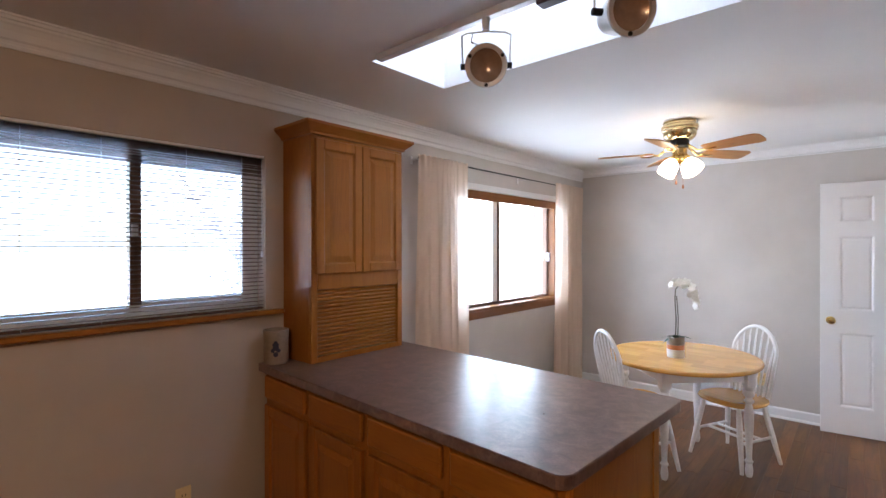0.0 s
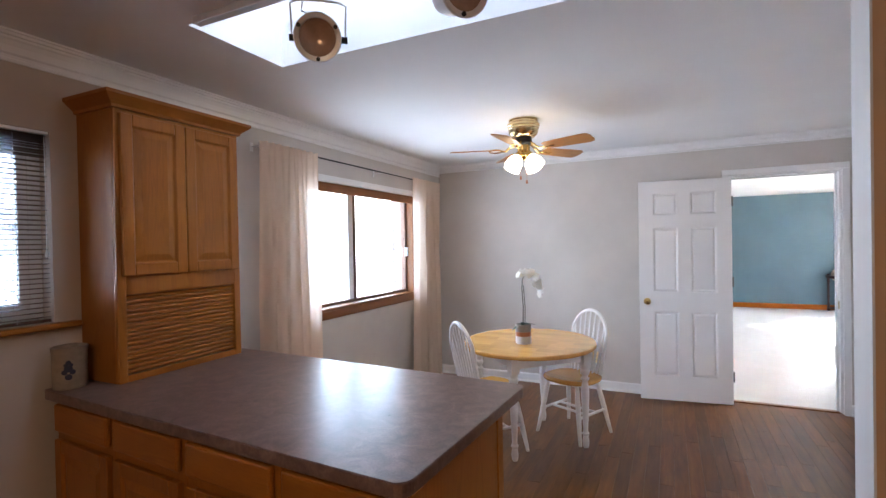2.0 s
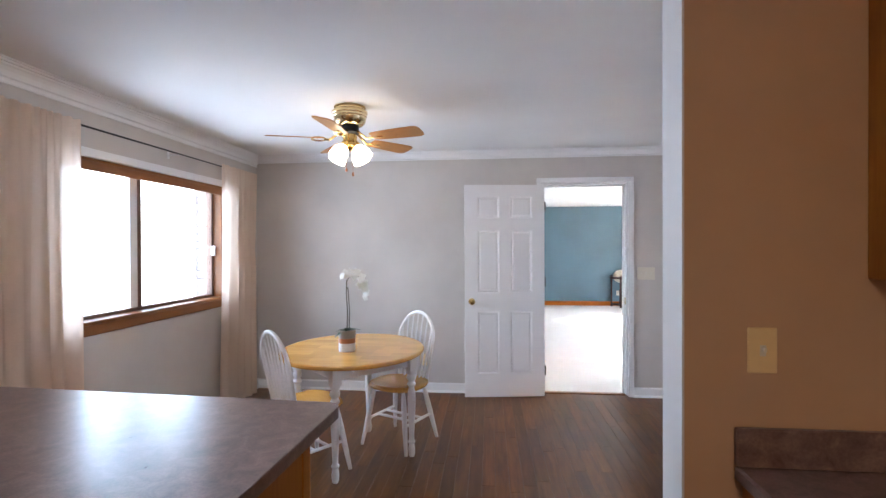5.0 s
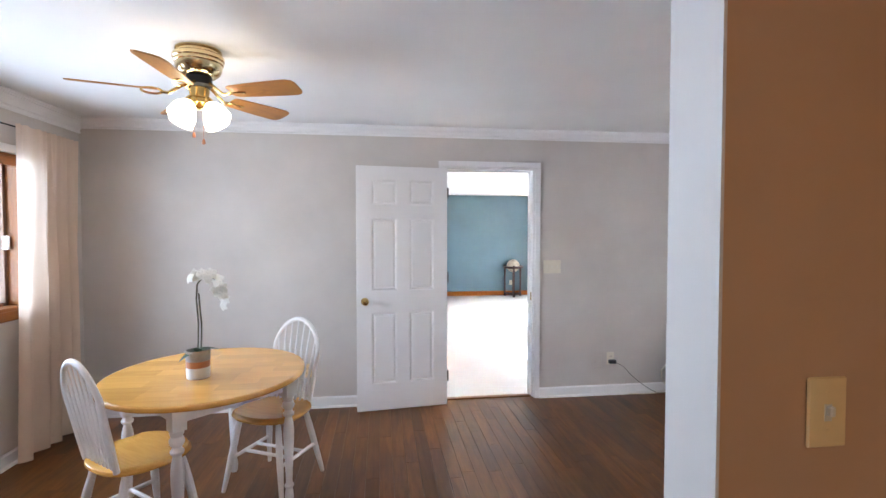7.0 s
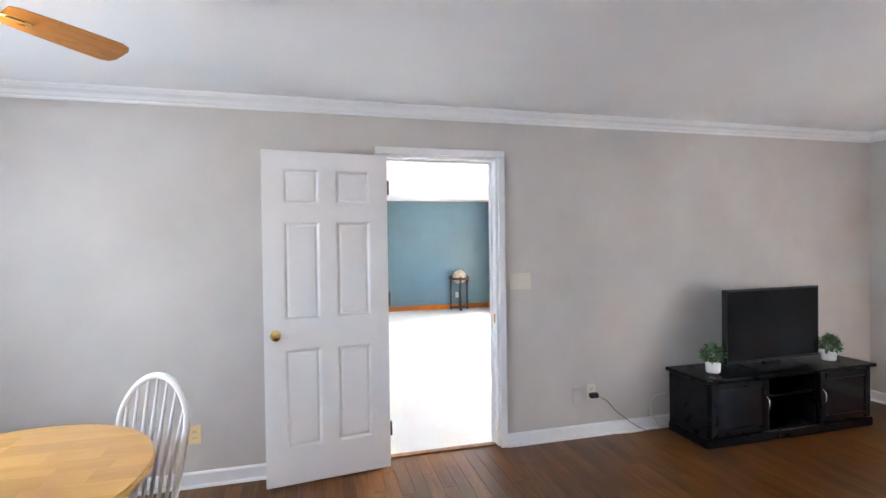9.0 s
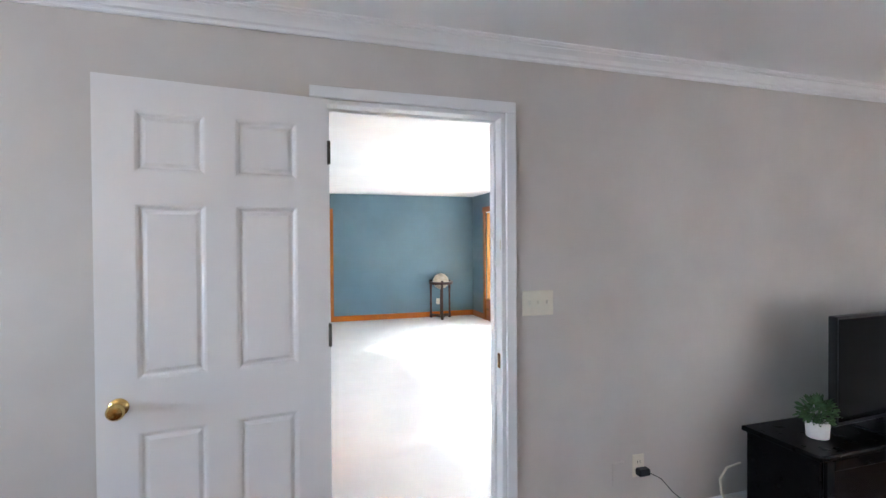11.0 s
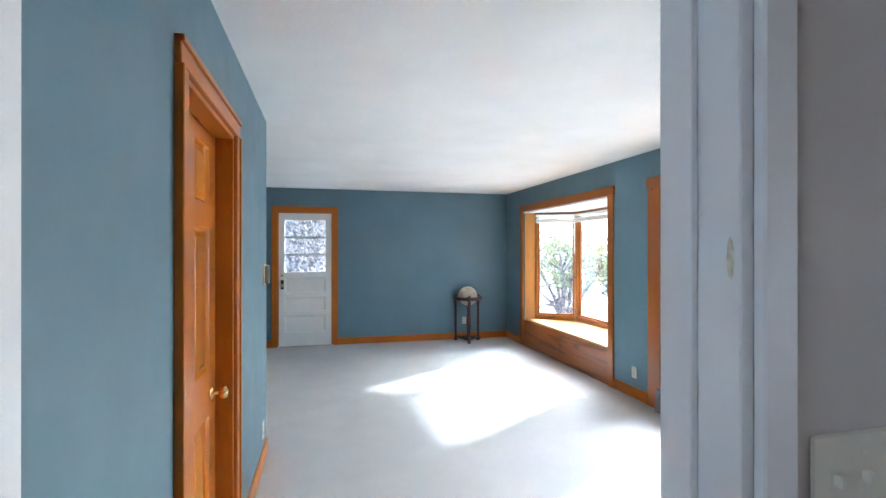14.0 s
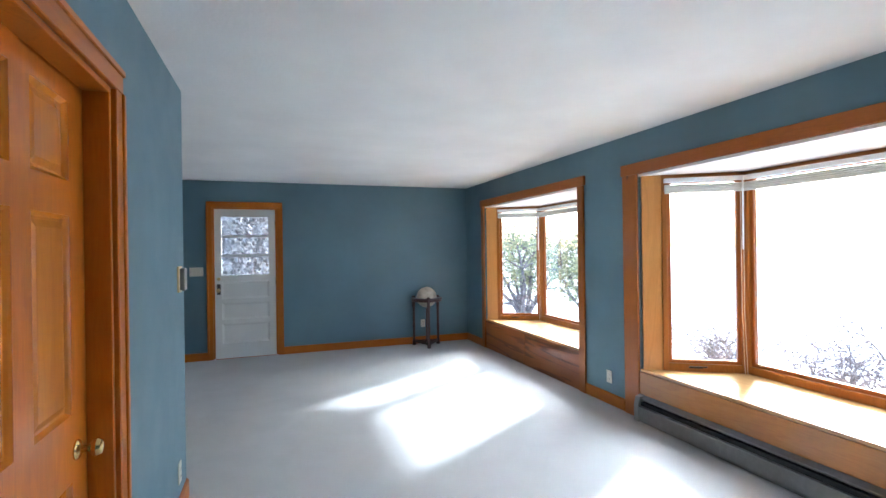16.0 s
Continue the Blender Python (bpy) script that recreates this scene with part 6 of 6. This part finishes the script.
# ---- outdoors ----
bm = bmesh.new()
bmesh.ops.create_grid(bm, x_segments=60, y_segments=60, size=400)
for v in bm.verts:
    d = max(0, math.hypot(v.co.x, v.co.y - 5) - 14)
    v.co.z = -0.55 + 0.25 * noise.noise(v.co * 0.05) * min(1, d / 10)
setting(part("ground", bm, SNOW, smooth=True), "snow covered garden reaching the horizon", "ground")
setting(part("roof_slab", boxes((-3.4, 5.3, -2.6, 1.185, 2.62, 2.75), (-3.4, -1.56, 1.185, 1.72, 2.62, 2.75), (0.05, 5.3, 1.185, 1.72, 2.62, 2.75), (-3.4, 5.3, 1.72, 12.4, 2.62, 2.75)), SNOW), "snow covered flat roof slab", "roof")


def shrub(name, at, height, spread, mat, label, seed, leaves, stems=7, leaf=0.05, category="shrub", bark=None):
    """Many-stemmed shrub: tapered limbs that fork, with small leaves in loose clumps."""
    rnd = random.Random(seed)
    e = thing(name, label, category, at)
    bm, tips = bmesh.new(), []
    for i in range(stems):
        a = 2 * math.pi * i / stems + rnd.uniform(-0.3, 0.3)
        p = Vector((0.05 * math.cos(a), 0.05 * math.sin(a), 0))
        d = Vector((math.cos(a) * rnd.uniform(0.15, 0.6), math.sin(a) * rnd.uniform(0.15, 0.6), 1)).normalized()
        pts = [p]
        for s in range(4):
            d = (d + Vector((rnd.uniform(-0.25, 0.25), rnd.uniform(-0.25, 0.25), rnd.uniform(-0.05, 0.1)))).normalized()
            pts.append(pts[-1] + d * height * rnd.uniform(0.15, 0.24))
            for _ in range(3):
                o = Vector((rnd.uniform(-1, 1), rnd.uniform(-1, 1), rnd.uniform(-0.2, 0.8))).normalized() * spread * rnd.uniform(0.12, 0.36)
                tube(bm, [pts[-1], pts[-1] + o * 0.5 + Vector((0, 0, 0.03)), pts[-1] + o], 0.006, 5, [0.012 * height, 0.007 * height, 0.003 * height])
                if s > 0:
                    tips.append(pts[-1] + o)
        tube(bm, pts, 0.02, 6, [0.022 * height * (1 - 0.17 * j) for j in range(5)])
    part("branches", bm, bark or BARK, e, smooth=True)
    bm = bmesh.new()
    for i in range(leaves):
        c = rnd.choice(tips)
        p = c + Vector((rnd.gauss(0, 1), rnd.gauss(0, 1), rnd.gauss(0, 0.8))) * spread * 0.09
        m = Matrix.Translation(p) @ Euler((rnd.uniform(0, 6.3), rnd.uniform(0, 6.3), rnd.uniform(0, 6.3))).to_matrix().to_4x4()
        s = leaf * rnd.uniform(0.6, 1.4)
        v = [bm.verts.new(m @ Vector(q)) for q in ((-s * 0.3, 0, 0), (0, -s * 0.7, 0.1 * s), (s * 0.3, 0, 0), (0, s * 0.7, 0.1 * s))]
        bm.faces.new(v)
    part("foliage", bm, mat, e)
    return e


shrub("evergreen_shrub", (7.6, 16.6, -0.55), 2.8, 2.2, SHRUBLEAF, "tall green leaved shrub standing in the snow", 2, 6500, 9, 0.065, "shrub", DRYLEAF)
shrub("evergreen_shrub", (8.7, 15.0, -0.55), 2.3, 2.0, SHRUBLEAF, "loose green leaved shrub standing in the snow", 12, 5000, 8, 0.06, "shrub", DRYLEAF)
for k, (x, y, h) in enumerate(((7.6, 10.4, 0.62), (7.0, 8.4, 0.85), (7.9, 12.2, 0.65), (6.8, 7.2, 1.15))):
    shrub("low_bush", (x, y, -0.55), h, 1.3, DRYLEAF, "low snow dusted garden bush", 30 + k, 1500, 11, 0.036, "bush", DRYLEAF)


def fir(at, h, seed):
    rnd = random.Random(seed)
    e = thing("fir_tree", "tall dark conifer dusted with snow", "tree", at, 0, "conifers beyond the outer door")
    bm = bmesh.new()
    rod(bm, (0, 0, 0), (0, 0, h), 0.02 * h, 0.01, 10)
    part("trunk", bm, SNOWBARK, e, smooth=True)
    bm = bmesh.new()
    for i in range(6000):
        f = rnd.uniform(0.12, 1)
        a, z = rnd.uniform(0, 6.283), h * f
        ln = (1 - f) * 0.24 * h * rnd.uniform(0.6, 1.1) + 0.1
        d = Vector((math.cos(a), math.sin(a), -0.25))
        side = Vector((-math.sin(a), math.cos(a), 0))
        for s in range(4):
            c = Vector((0, 0, z)) + d * ln * (0.35 + 0.65 * s / 3)
            w = 0.016 * ln + 0.012
            t = Vector((rnd.uniform(-0.1, 0.1), rnd.uniform(-0.1, 0.1), rnd.uniform(-0.15, 0.1))) * ln
            v = [bm.verts.new(c + q) for q in (side * w, d * w * 1.5 + t, -side * w, -d * w * 1.2)]
            bm.faces.new(v)
    part("crown", bm, FIR, e)


for k, (x, y, h) in enumerate(((-0.6, 21.0, 8.0), (0.8, 23.0, 9.0), (-2.2, 24.0, 9.5), (2.2, 26.0, 8.5), (-0.1, 18.5, 6.5), (-1.4, 19.5, 7.0), (0.7, 18.9, 6.0))):
    fir((x, y, -0.6), h, 50 + k)
shrub("garden_tree", (-7.6, 4.2, -0.55), 4.2, 3.0, SNOWTWIG, "snow laden bare garden tree", 77, 9000, 7, 0.055, "tree", SNOWTWIG)

# ---- floor planks ----
def planks():
    floor = thing("floor", "dark brown oak plank floor", "floor", kind="structure")
    rnd = random.Random(21)
    w = 0.084
    near, rest = [], []
    i, x = 0, XW
    while x < XE - 0.001:
        x1 = min(x + w, XE)
        y = -2.2 - rnd.uniform(0, 0.9)
        while y < YN + 0.034:
            ln = rnd.uniform(0.55, 1.5)
            a, b = max(y, 1.46 if x > 3.2 else -2.2), min(y + ln, YN + 0.034)
            if b - a > 0.02:
                (near if -1.3 < x < 2.9 and b > 2.3 else rest).append((x, x1, a, b))
            y += ln
        x = x1
    near.sort(key=lambda p: -p[3])
    rest += near[290:]
    g = 0.00025
    for x0, x1, a, b in near[:290]:
        bm = bmesh.new()
        cx, cy = (x0 + x1) / 2, (a + b) / 2
        hx, hy = (x1 - x0) / 2, (b - a) / 2
        top = [bm.verts.new(v) for v in ((-hx + g + 0.0005, -hy + g + 0.0005, 0), (hx - g - 0.0005, -hy + g + 0.0005, 0), (hx - g - 0.0005, hy - g - 0.0005, 0), (-hx + g + 0.0005, hy - g - 0.0005, 0))]
        mid = [bm.verts.new(v) for v in ((-hx + g, -hy + g, -0.0014), (hx - g, -hy + g, -0.0014), (hx - g, hy - g, -0.0014), (-hx + g, hy - g, -0.0014))]
        low = [bm.verts.new((v.co.x, v.co.y, -0.008)) for v in mid]
        bm.faces.new(top)
        for r, q in ((top, mid), (mid, low)):
            for k in range(4):
                bm.faces.new((r[k], r[(k + 1) % 4], q[(k + 1) % 4], q[k]))
        p = part("plank", bm, FLOORWOOD, floor)
        p.location = (cx, cy, 0)
    verts, faces = [], []
    for x0, x1, a, b in rest:
        k = len(verts)
        verts += [(x0 + g, a + g, 0), (x1 - g, a + g, 0), (x1 - g, b - g, 0), (x0 + g, b - g, 0), (x0 + g, a + g, -0.008), (x1 - g, a + g, -0.008), (x1 - g, b - g, -0.008), (x0 + g, b - g, -0.008)]
        faces += [(k, k + 1, k + 2, k + 3), (k, k + 4, k + 5, k + 1), (k + 1, k + 5, k + 6, k + 2), (k + 2, k + 6, k + 7, k + 3), (k + 3, k + 7, k + 4, k)]
    me = bpy.data.meshes.new("plank_field")
    me.from_pydata(verts, [], faces)
    me.materials.append(FLOORFIELD)
    o = new("plank_field", me)
    o.parent = floor
    tagged(o, "remaining oak planks", kind="stuff")


def field_wood():
    m = FLOORWOOD.copy()
    m.name = "dark_oak_plank_field"
    n, l = m.node_tree.nodes, m.node_tree.links
    geo = n.new("ShaderNodeNewGeometry")
    info = [k for k in n if k.type == "OBJECT_INFO"][0]
    for link in list(info.outputs["Random"].links):
        l.new(geo.outputs["Random Per Island"], link.to_socket)
    return m


FLOORFIELD = field_wood()
planks()


def reveal_bricks():
    """Bricks of the outer reveal that shows at the window's side."""
    holder = bpy.data.objects["wall_west_brick"]
    y, z, i = W2[1] + 0.006, W2[2] - 0.02, 0
    while z < W2[3]:
        bm = boxes((XW - 0.285, XW - 0.152, y, y + (0.19 if i % 2 else 0.09), z, z + 0.057))
        part("brick", bm, BRICK, holder, bevel=0.003)
        z += 0.067
        i += 1


reveal_bricks()
